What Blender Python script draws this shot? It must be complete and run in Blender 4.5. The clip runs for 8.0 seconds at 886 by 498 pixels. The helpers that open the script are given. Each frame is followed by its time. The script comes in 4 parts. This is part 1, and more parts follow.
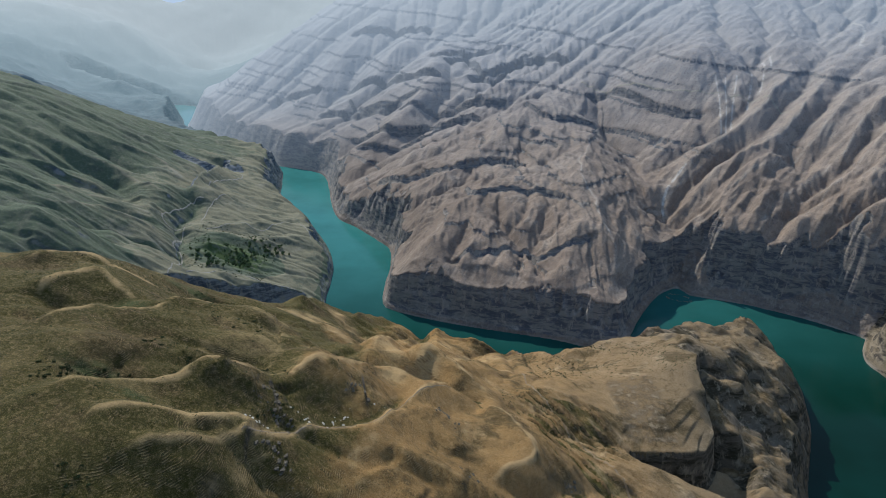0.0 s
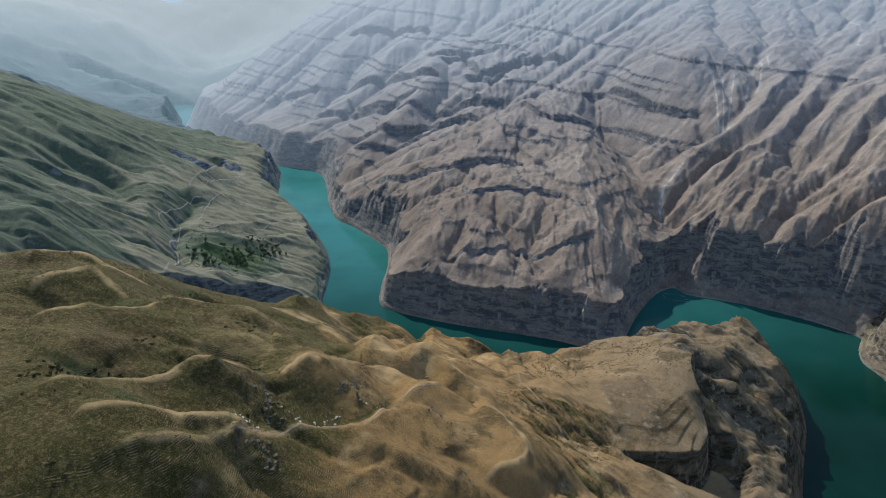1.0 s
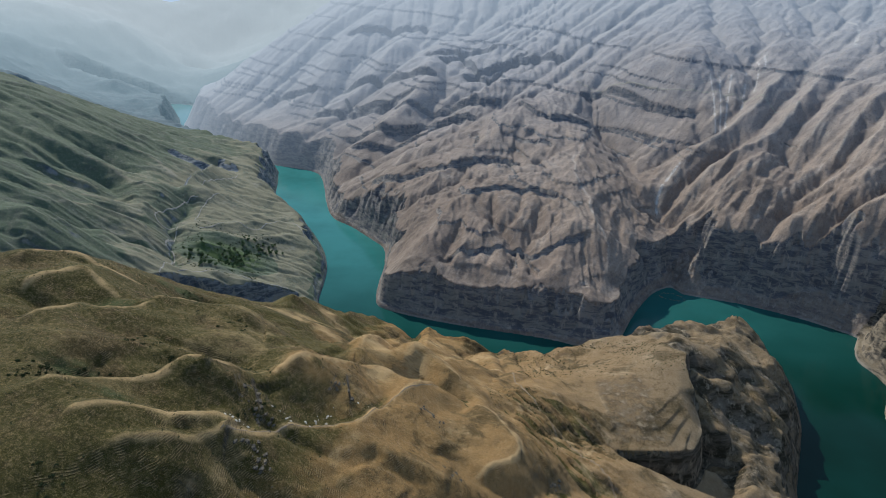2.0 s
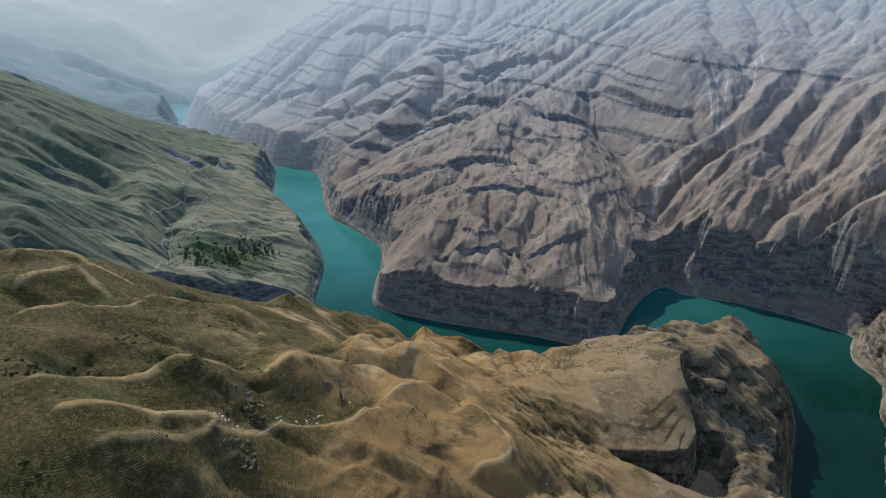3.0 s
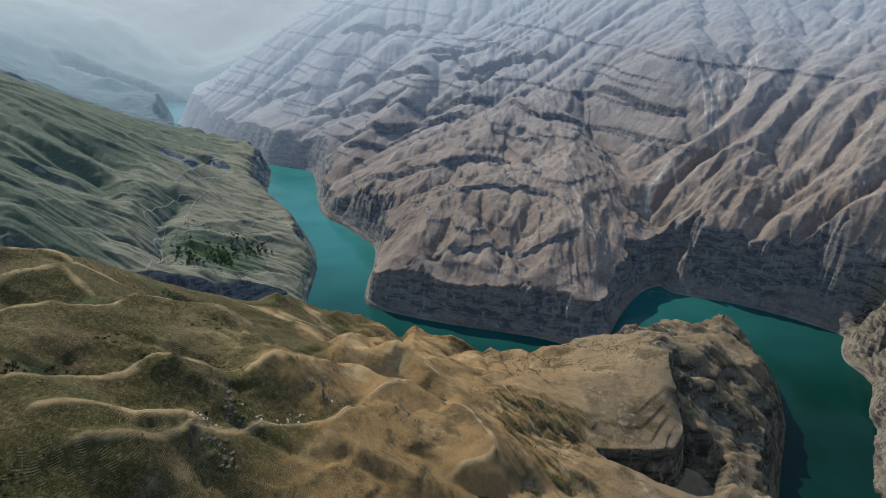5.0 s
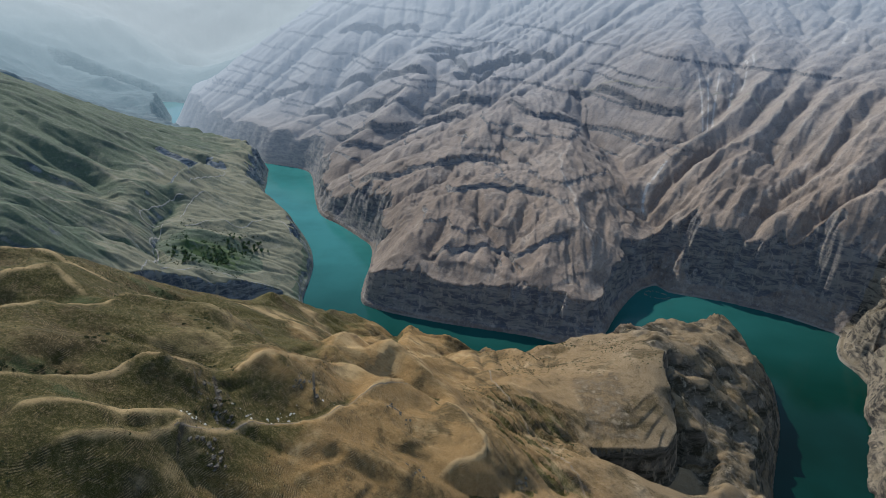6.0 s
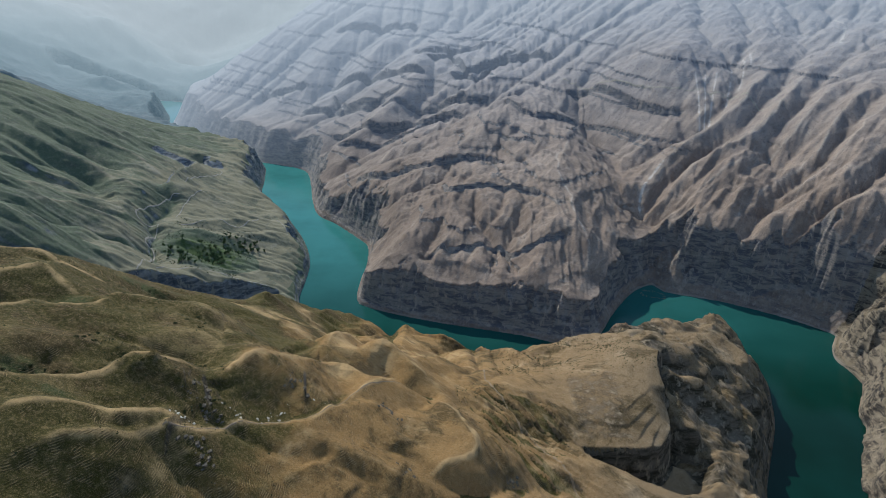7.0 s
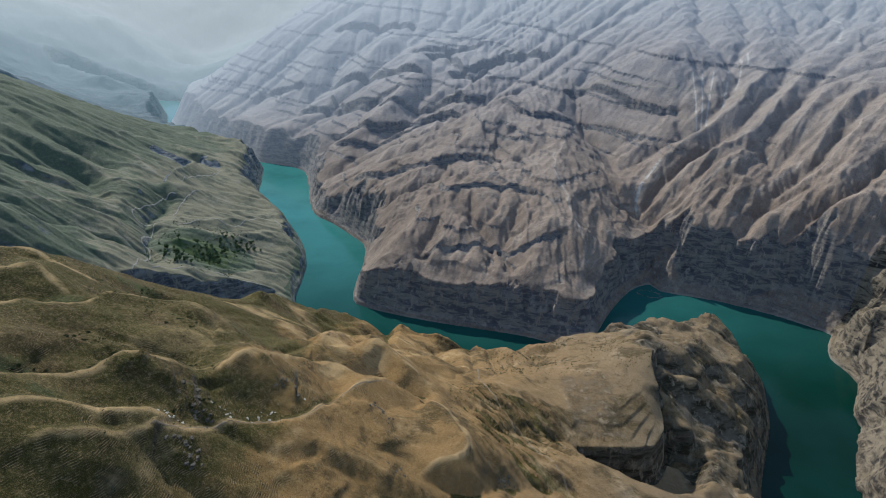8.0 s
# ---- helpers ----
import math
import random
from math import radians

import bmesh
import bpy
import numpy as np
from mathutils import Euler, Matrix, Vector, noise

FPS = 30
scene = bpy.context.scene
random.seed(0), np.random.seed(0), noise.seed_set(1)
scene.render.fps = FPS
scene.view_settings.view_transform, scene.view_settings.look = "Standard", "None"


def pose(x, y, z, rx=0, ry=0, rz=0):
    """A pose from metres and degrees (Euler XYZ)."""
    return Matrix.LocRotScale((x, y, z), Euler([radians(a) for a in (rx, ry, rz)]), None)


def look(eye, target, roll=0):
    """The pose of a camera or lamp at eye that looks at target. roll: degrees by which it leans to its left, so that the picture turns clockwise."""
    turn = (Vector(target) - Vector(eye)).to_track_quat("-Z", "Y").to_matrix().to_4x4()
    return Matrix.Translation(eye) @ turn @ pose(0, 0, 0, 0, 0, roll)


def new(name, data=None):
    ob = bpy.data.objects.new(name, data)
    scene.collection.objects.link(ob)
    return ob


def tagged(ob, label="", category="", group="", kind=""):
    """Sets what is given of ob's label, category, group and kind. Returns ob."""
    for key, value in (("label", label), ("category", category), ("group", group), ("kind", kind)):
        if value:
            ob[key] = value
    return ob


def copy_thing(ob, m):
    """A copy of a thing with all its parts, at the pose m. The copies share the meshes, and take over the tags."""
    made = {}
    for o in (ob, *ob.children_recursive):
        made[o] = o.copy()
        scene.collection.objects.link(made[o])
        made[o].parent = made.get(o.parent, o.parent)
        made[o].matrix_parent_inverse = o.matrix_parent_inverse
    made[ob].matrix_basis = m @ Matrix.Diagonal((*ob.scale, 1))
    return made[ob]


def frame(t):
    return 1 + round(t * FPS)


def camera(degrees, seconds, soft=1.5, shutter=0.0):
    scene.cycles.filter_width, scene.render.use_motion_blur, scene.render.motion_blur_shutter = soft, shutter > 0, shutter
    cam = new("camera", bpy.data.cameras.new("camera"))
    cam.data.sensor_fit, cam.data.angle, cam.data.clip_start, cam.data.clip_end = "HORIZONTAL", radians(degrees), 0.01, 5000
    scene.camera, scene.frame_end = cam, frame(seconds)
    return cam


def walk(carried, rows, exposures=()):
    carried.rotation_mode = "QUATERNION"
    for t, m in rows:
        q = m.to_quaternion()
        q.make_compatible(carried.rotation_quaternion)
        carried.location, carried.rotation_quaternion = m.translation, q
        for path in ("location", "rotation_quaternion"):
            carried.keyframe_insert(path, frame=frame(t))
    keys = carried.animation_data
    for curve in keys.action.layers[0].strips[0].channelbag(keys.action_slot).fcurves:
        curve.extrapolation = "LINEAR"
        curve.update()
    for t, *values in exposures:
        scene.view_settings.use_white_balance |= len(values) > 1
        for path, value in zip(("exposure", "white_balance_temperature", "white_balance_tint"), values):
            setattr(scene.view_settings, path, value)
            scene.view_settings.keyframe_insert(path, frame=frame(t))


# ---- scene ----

# ---- the camera: a drone gliding sideways high over a reservoir canyon ----
cam = camera(70, 8.0, soft=0.65)
PATH = [  # seconds, x, y, z, pitch, roll, yaw
    (0.0, -17.94, 0.13, 419.80, -21.872, 1.230, 0.216),
    (1.5, -11.36, 0.06, 419.90, -21.928, 1.238, 0.160),
    (3.0, -4.60, 0.02, 419.97, -21.982, 1.272, 0.066),
    (4.5, 2.33, 0.00, 420.01, -22.034, 1.322, -0.022),
    (6.0, 9.45, 0.00, 420.02, -22.100, 1.378, -0.112),
    (8.0, 19.21, 0.05, 419.99, -22.177, 1.438, -0.203),
]
walk(cam, [(t, pose(x, y, z, 90 + p, 0, w) @ pose(0, 0, 0, 0, 0, r)) for t, x, y, z, p, r, w in PATH], [(0.0, 0.03, 6250, 6), (8.0, 0.03, 6250, 6)])

# ---- light ----
SUN_WAY = Vector((-0.38, 0.62, 0.67)).normalized()  # towards the sun
world = bpy.data.worlds.new("sky")
scene.world = world
world.use_nodes = True
wn = world.node_tree.nodes
sky = wn.new("ShaderNodeTexSky")
sky.sky_type, sky.sun_disc = "NISHITA", False
sky.sun_elevation = math.asin(SUN_WAY.z)
sky.sun_rotation = math.atan2(SUN_WAY.x, SUN_WAY.y)
sky.air_density, sky.dust_density, sky.altitude = 1.1, 0.4, 900
sky.ozone_density = 2.0
wn["Background"].inputs["Strength"].default_value = 0.124
veil = wn.new("ShaderNodeMix")  # a milky sky
veil.data_type = "RGBA"
veil.inputs[0].default_value = 0.85
veil.inputs[7].default_value = (2.6, 3.95, 6.4, 1)
world.node_tree.links.new(sky.outputs[0], veil.inputs[6])
world.node_tree.links.new(veil.outputs[2], wn["Background"].inputs["Color"])
sun = new("sun", bpy.data.lights.new("sun", "SUN"))
sun.data.energy, sun.data.angle, sun.data.color = 4.5, radians(0.6), (1.0, 0.95, 0.875)
sun.matrix_world = look((0, 0, 900), Vector((0, 0, 900)) - SUN_WAY)
scene.view_settings.exposure = 0.0


# ---- materials ----
class Nodes:
    """A small helper to wire a procedural material."""

    def __init__(self, name):
        self.mat = bpy.data.materials.new(name)
        self.mat.use_nodes = True
        self.tree = self.mat.node_tree
        self.bsdf = self.tree.nodes["Principled BSDF"]
        self.bsdf.inputs["Specular IOR Level"].default_value = 0.25
        geo = self.tree.nodes.new("ShaderNodeNewGeometry")
        self.place, self.normal = geo.outputs["Position"], geo.outputs["Normal"]

    def put(self, socket, value):
        if isinstance(value, bpy.types.NodeSocket):
            self.tree.links.new(value, socket)
        elif isinstance(value, tuple) and len(value) == 3 and socket.type == "RGBA":
            socket.default_value = (*value, 1)
        else:
            socket.default_value = value

    def calc(self, how, a, b=0.0, c=0.0):
        n = self.tree.nodes.new("ShaderNodeMath")
        n.operation = how
        for socket, v in zip(n.inputs, (a, b, c)):
            self.put(socket, v)
        return n.outputs[0]

    def stretch(self, scale, turn=0.0):
        n = self.tree.nodes.new("ShaderNodeMapping")
        n.inputs["Scale"].default_value = scale
        n.inputs["Rotation"].default_value = (0, 0, turn)
        self.put(n.inputs["Vector"], self.place)
        return n.outputs[0]

    def along(self, way, long, wide):
        """Places along a direction of the plan and across it, in lengths of a streak."""
        n = self.tree.nodes.new("ShaderNodeMapping")
        n.vector_type = "TEXTURE"
        n.inputs["Scale"].default_value = (long, wide, long)
        n.inputs["Rotation"].default_value = (0, 0, math.atan2(way[1], way[0]))
        self.put(n.inputs["Vector"], self.place)
        return n.outputs[0]

    def noise(self, scale, detail=4.0, rough=0.55, vector=None, twist=0.0):
        n = self.tree.nodes.new("ShaderNodeTexNoise")
        n.inputs["Scale"].default_value, n.inputs["Detail"].default_value = scale, detail
        n.inputs["Roughness"].default_value, n.inputs["Distortion"].default_value = rough, twist
        self.put(n.inputs["Vector"], vector or self.place)
        return n.outputs["Fac"]

    def ramp(self, fac, low, high, a=0.0, b=1.0):
        n = self.tree.nodes.new("ShaderNodeMapRange")
        n.interpolation_type = "SMOOTHSTEP"
        for key, v in (("Value", fac), ("From Min", low), ("From Max", high), ("To Min", a), ("To Max", b)):
            self.put(n.inputs[key], v)
        return n.outputs["Result"]

    def mix(self, fac, a, b, how="MIX"):
        n = self.tree.nodes.new("ShaderNodeMix")
        n.data_type, n.blend_type = "RGBA", how
        self.put(n.inputs[0], fac), self.put(n.inputs[6], a), self.put(n.inputs[7], b)
        return n.outputs[2]

    def mark(self, name):
        n = self.tree.nodes.new("ShaderNodeAttribute")
        n.attribute_name = name
        return n.outputs["Fac"]

    def axis(self, vector, which):
        n = self.tree.nodes.new("ShaderNodeSeparateXYZ")
        self.put(n.inputs[0], vector)
        return n.outputs[which]

    def bump(self, height, distance, strength=1.0, under=None):
        n = self.tree.nodes.new("ShaderNodeBump")
        n.inputs["Strength"].default_value, n.inputs["Distance"].default_value = strength, distance
        self.put(n.inputs["Height"], height)
        if under is not None:
            self.put(n.inputs["Normal"], under)
        return n.outputs["Normal"]

    def done(self, color, rough, normal=None):
        self.put(self.bsdf.inputs["Base Color"], color), self.put(self.bsdf.inputs["Roughness"], rough)
        if normal is not None:
            self.put(self.bsdf.inputs["Normal"], normal)
        return self.mat


def slope_material(name, grass, dry, soil, heath, rock, dark_rock, steep=(0.80, 0.62), east=(0.0, 800.0), paths=0.9, grain=1.0, upper=None, glow=None, earth=None):
    """Dry mountain slope: grass and bare soil on the gentle parts, layered rock where it is steep."""
    n = Nodes(name)
    broad, middle, fine = n.noise(0.008, 5, 0.6), n.noise(0.05, 6, 0.65), n.noise(0.5 * grain, 7, 0.75)
    patch = n.calc("ADD", n.calc("MULTIPLY", broad, 0.55), n.calc("MULTIPLY", middle, 0.45))
    patch = n.calc("ADD", patch, n.calc("DIVIDE", n.calc("SUBTRACT", n.axis(n.place, 0), east[0]), east[1]))
    if earth:  # the soil turns to another colour eastwards
        dry = n.mix(n.ramp(n.axis(n.place, 0), earth[0], earth[1]), dry, earth[2])
        soil = n.mix(n.ramp(n.axis(n.place, 0), earth[0], earth[1]), soil, earth[3])
    trodden, damp_or_shade, cliff = n.mark("trodden"), n.mark("damp_or_shade"), n.mark("cliff")
    patch = n.calc("ADD", patch, n.calc("MULTIPLY", n.calc("SUBTRACT", trodden, damp_or_shade), 0.20))
    patch = n.calc("SUBTRACT", patch, n.ramp(damp_or_shade, 0.75, 0.95, 0.0, 0.45))
    color = n.mix(n.ramp(patch, 0.40, 0.60), grass, dry)
    color = n.mix(n.calc("MULTIPLY", n.ramp(n.noise(0.02, 7, 0.72, twist=0.6), 0.52, 0.70, 0.0, 0.8), n.ramp(patch, 0.15, 0.5, 0.25, 1.0)), color, soil)
    color = n.mix(n.ramp(n.noise(0.026, 6, 0.68, twist=0.4), 0.50, 0.62, 0.0, 0.8), color, heath)
    speck = n.noise(0.9 * grain, 4, 0.7)
    color = n.mix(n.ramp(fine, 0.46, 0.66, 0.0, 0.4), color, n.mix(0.65, color, soil))
    color = n.mix(n.ramp(fine, 0.44, 0.28, 0.0, 0.35), color, n.mix(0.5, color, dark_rock))
    color = n.mix(n.ramp(speck, 0.56, 0.66, 0.0, 0.6), color, n.mix(0.6, grass, dark_rock))
    color = n.mix(n.calc("MULTIPLY", n.ramp(trodden, 0.30, 0.9, 0.0, 0.58), n.ramp(middle, 0.34, 0.52)), color, soil)
    color = n.mix(n.calc("MULTIPLY", n.ramp(damp_or_shade, 1.05, 1.5), n.ramp(n.noise(0.12, 5, 0.7), 0.36, 0.56)), color, (0.045, 0.070, 0.020))  # lush growth by water
    # trodden contour paths
    height = n.axis(n.place, 2)
    wobble = n.calc("MULTIPLY", n.noise(0.03, 3, 0.5), 2.2)
    band = n.calc("SINE", n.calc("MULTIPLY", n.calc("ADD", height, wobble), 6.283 / paths))
    where = n.calc("MULTIPLY", n.ramp(n.noise(0.022, 3, 0.5), 0.40, 0.52), n.ramp(n.axis(n.normal, 2), 0.90, 0.80))
    where = n.calc("MULTIPLY", where, n.ramp(cliff, 0.05, 0.3, 1.0, 0.0))
    band = n.calc("MULTIPLY", n.calc("MULTIPLY", band, where), n.ramp(n.noise(0.25, 3), 0.4, 0.62))
    if grain > 0.5:
        color = n.mix(n.ramp(band, 0.25, 0.85, 0.0, 0.42), color, soil)
        color = n.mix(n.ramp(band, -0.2, -0.8, 0.0, 0.35), color, dark_rock)
        tuft = n.noise(1.7, 5, 0.8)
        color = n.mix(n.ramp(tuft, 0.49, 0.37, 0.0, 0.55), color, n.mix(0.7, color, dark_rock))
        color = n.mix(n.ramp(tuft, 0.52, 0.64, 0.0, 0.7), color, n.mix(0.45, color, soil))
    if upper:  # haze painted into the base colour, paler and greyer with height and distance
        haze_depth = n.calc("ADD", n.calc("ADD", n.calc("MULTIPLY", height, 0.7), n.calc("MULTIPLY", n.axis(n.place, 1), 0.30)), n.calc("MULTIPLY", n.calc("SUBTRACT", broad, 0.5), 150.0))
        above = n.ramp(haze_depth, upper[0], upper[1])
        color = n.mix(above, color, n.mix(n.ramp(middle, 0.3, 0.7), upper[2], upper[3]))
        color = n.mix(n.calc("MULTIPLY", n.ramp(trodden, 0.85, 1.15, 0.0, 0.7), n.ramp(middle, 0.35, 0.55)), color, (0.45, 0.42, 0.38))
        strata = n.noise(1.0, 5, 0.6, n.stretch((0.012, 0.012, 0.12)))
        color = n.mix(n.ramp(strata, 0.52, 0.62, 0.0, 0.18), color, n.mix(0.6, color, heath))
        rill = n.noise(1.0, 5, 0.62, n.along((0.66, 0.75), 38.0, 8.0), 1.6)  # scree runs and rills down the slope
        color = n.mix(n.ramp(rill, 0.57, 0.66, 0.0, 0.35), color, soil)
        color = n.mix(n.ramp(rill, 0.44, 0.34, 0.0, 0.35), color, n.mix(0.5, heath, dark_rock))
        dots = n.noise(0.30, 3, 0.7)
        color = n.mix(n.ramp(dots, 0.57, 0.64, 0.0, 0.6), color, n.mix(0.5, heath, dark_rock))  # low bushes
        # rock contrast lowered the same way, as haze would
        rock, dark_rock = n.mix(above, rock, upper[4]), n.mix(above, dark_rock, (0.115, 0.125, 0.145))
    # rock
    layer = n.noise(1.0, 7, 0.7, n.stretch((0.040, 0.040, 0.15)), 0.5)
    crack = n.noise(1.0, 7, 0.72, n.stretch((0.12, 0.12, 0.06)))
    stone = n.mix(n.ramp(layer, 0.40, 0.60), dark_rock, rock)
    stone = n.mix(n.ramp(crack, 0.52, 0.64, 0.0, 0.45 if glow else 0.85), stone, n.mix(0.6, rock, soil))
    lean = n.calc("ADD", n.axis(n.normal, 2), n.calc("MULTIPLY", n.calc("SUBTRACT", middle, 0.5), 0.5))
    edge = n.calc("ADD", cliff, n.calc("MULTIPLY", n.calc("SUBTRACT", crack, 0.5), 0.7))
    rocky = n.calc("MAXIMUM", n.ramp(lean, steep[1], steep[0], 1.0, 0.0), n.ramp(edge, 0.35, 0.60))
    color = n.mix(rocky, color, stone)
    # bleached rock where the water stands lower than it used to
    color = n.mix(n.calc("MULTIPLY", n.ramp(n.calc("ADD", height, n.calc("MULTIPLY", middle, 7.0)), 5.0, 7.0, 0.6, 0.0), n.ramp(n.noise(0.006, 3), 0.46, 0.60)), color, (0.30, 0.27, 0.225))
    relief = n.bump(n.calc("MULTIPLY", n.calc("ADD", layer, crack), rocky), 2.4, 0.6)
    if upper:
        relief = n.bump(rill, 1.6, 0.6, relief)
    relief = n.bump(n.noise(0.22 * grain, 8, 0.7), 2.2, 0.8 if grain > 0.5 else 0.4, relief)
    if grain > 0.5:
        relief = n.bump(band, 0.45, 0.9, relief)
        relief = n.bump(tuft, 0.7, 0.9, relief)
    relief = n.bump(fine, 0.9, 0.7, relief)
    if glow:  # haze painted as emission that grows with distance, base colour darkened beneath it
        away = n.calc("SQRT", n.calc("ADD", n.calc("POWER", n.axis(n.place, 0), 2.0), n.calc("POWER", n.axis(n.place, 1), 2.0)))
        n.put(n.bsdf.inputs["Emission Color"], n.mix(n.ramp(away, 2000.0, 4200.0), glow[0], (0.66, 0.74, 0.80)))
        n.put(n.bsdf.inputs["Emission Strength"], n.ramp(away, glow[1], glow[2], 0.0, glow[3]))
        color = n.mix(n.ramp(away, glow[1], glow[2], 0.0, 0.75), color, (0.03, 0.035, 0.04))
    return n.done(color, 0.95, relief)


M_NEAR = slope_material("dry_grass", (0.048, 0.041, 0.002), (0.268, 0.150, 0.050), (0.52, 0.35, 0.165), (0.060, 0.038, 0.009), (0.14, 0.110, 0.076), (0.036, 0.028, 0.013), (0.66, 0.46), (-78.0, 300.0), 0.7, earth=(-30.0, 230.0, (0.225, 0.152, 0.080), (0.39, 0.30, 0.195)))
M_LEFT = slope_material("steppe_grass", (0.070, 0.088, 0.052), (0.165, 0.150, 0.094), (0.225, 0.205, 0.150), (0.062, 0.072, 0.050), (0.187, 0.193, 0.187), (0.053, 0.064, 0.077), (0.66, 0.46), (-500.0, 700.0), 2.4, 0.5)
# the last tuple holds the haze-pale tints painted on the upper slopes
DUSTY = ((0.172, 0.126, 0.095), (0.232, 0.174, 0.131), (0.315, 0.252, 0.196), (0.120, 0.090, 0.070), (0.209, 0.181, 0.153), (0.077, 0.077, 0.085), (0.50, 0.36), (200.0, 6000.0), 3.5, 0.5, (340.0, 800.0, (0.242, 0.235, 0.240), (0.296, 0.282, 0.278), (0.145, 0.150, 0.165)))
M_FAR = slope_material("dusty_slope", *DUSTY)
M_FAR_HAZE = slope_material("dusty_slope_haze_glow", *DUSTY, ((0.49, 0.57, 0.68), 1300.0, 2600.0, 0.56))
M_BANK = slope_material("brown_crag", (0.080, 0.064, 0.036), (0.19, 0.145, 0.092), (0.34, 0.272, 0.185), (0.070, 0.054, 0.034), (0.23, 0.185, 0.13), (0.034, 0.030, 0.026), (0.80, 0.62), (300.0, 900.0), 1.5, 0.8)
# bluish base colours and a glow, both painted in place of haze
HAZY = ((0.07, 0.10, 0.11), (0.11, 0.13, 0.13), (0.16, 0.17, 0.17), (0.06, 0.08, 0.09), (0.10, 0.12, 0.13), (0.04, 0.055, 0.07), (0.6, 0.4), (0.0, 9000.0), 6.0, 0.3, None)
M_HAZE = slope_material("ridge_haze_glow", *HAZY, ((0.37, 0.56, 0.66), 1200.0, 3800.0, 0.50))


def water_material():
    n = Nodes("hazed_silty_water")
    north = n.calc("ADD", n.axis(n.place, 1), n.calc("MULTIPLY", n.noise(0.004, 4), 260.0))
    color = n.mix(n.ramp(north, 640.0, 1350.0), (0.0012, 0.0150, 0.0085), (0.036, 0.162, 0.150))  # paler upstream: haze painted into the water colour
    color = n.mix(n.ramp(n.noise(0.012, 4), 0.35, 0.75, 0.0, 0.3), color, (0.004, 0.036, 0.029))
    # the farthest reach is paled once more as painted haze
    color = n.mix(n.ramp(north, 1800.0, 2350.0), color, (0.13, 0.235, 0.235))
    ripple = n.bump(n.noise(0.35, 4, 0.6), 0.10, 0.25)
    n.bsdf.inputs["IOR"].default_value = 1.33
    n.bsdf.inputs["Specular IOR Level"].default_value = 0.12
    return n.done(color, 0.12, ripple)


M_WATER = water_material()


# ---- landforms: lines of crests, benches and valley floors (x, y, z in metres above the water) ----
def smoothstep(a, b, v):
    t = np.clip((v - a) / (b - a), 0, 1)
    return t * t * (3 - 2 * t)


def lattice(ix, iy, seed):
    h = (ix.astype(np.int64) * 374761393 + iy.astype(np.int64) * 668265263 + seed * 982451653) & 0x7FFFFFFF
    h = ((h ^ (h >> 13)) * 1274126177) & 0x7FFFFFFF
    a = ((h ^ (h >> 16)) & 0xFFFF) * (2 * np.pi / 65536)
    return np.cos(a), np.sin(a)


def perlin(x, y, seed=0):
    """Gradient noise, about -0.7 to 0.7."""
    x0, y0 = np.floor(x), np.floor(y)
    fx, fy = x - x0, y - y0
    u, v = fx * fx * fx * (fx * (fx * 6 - 15) + 10), fy * fy * fy * (fy * (fy * 6 - 15) + 10)
    out = []
    for dy in (0, 1):
        for dx in (0, 1):
            gx, gy = lattice(x0 + dx, y0 + dy, seed)
            out.append(gx * (fx - dx) + gy * (fy - dy))
    return (out[0] * (1 - u) + out[1] * u) * (1 - v) + (out[2] * (1 - u) + out[3] * u) * v


def fbm(x, y, size, octaves=4, seed=0, gain=0.5):
    total, amp = 0.0, 1.0
    for n in range(octaves):
        total = total + amp * perlin(x / size + 17.3 * n, y / size - 9.1 * n, seed + n)
        amp, size = amp * gain, size * 0.5
    return total


def ribs(x, y, way, spacing, seed, long=4.0, octaves=2):
    """Spurs and gullies that run along way; 1 on the crests, about -0.6 in the gullies."""
    c, s = way[0] / math.hypot(*way), way[1] / math.hypot(*way)
    bend = 0.5 * fbm(x, y, spacing * 3, 2, seed + 50)
    total, amp, norm = 0.0, 1.0, 0.0
    for n in range(octaves):
        across, along = (-s * x + c * y) / spacing + bend, (c * x + s * y) / (spacing * long)
        total = total + amp * (1 - 3.2 * np.abs(perlin(across + 3.7 * n, along, seed + n)))
        norm, amp, spacing = norm + amp, amp * 0.42, spacing * 0.45
    return total / norm


def curve(points, step=6.0):
    """A Catmull-Rom line through the points, sampled every step metres."""
    p = np.array(points, float)
    p = np.vstack([2 * p[0] - p[1], p, 2 * p[-1] - p[-2]])
    out = []
    for a, b, c, d in zip(p, p[1:], p[2:], p[3:]):
        n = max(2, int(np.linalg.norm((c - b)[:2]) / step))
        t = np.linspace(0, 1, n, endpoint=False)[:, None]
        out.append(0.5 * (2 * b + (c - a) * t + (2 * a - 5 * b + 4 * c - d) * t**2 + (3 * b - a - 3 * c + d) * t**3))
    return np.vstack([*out, p[-2:-1]])


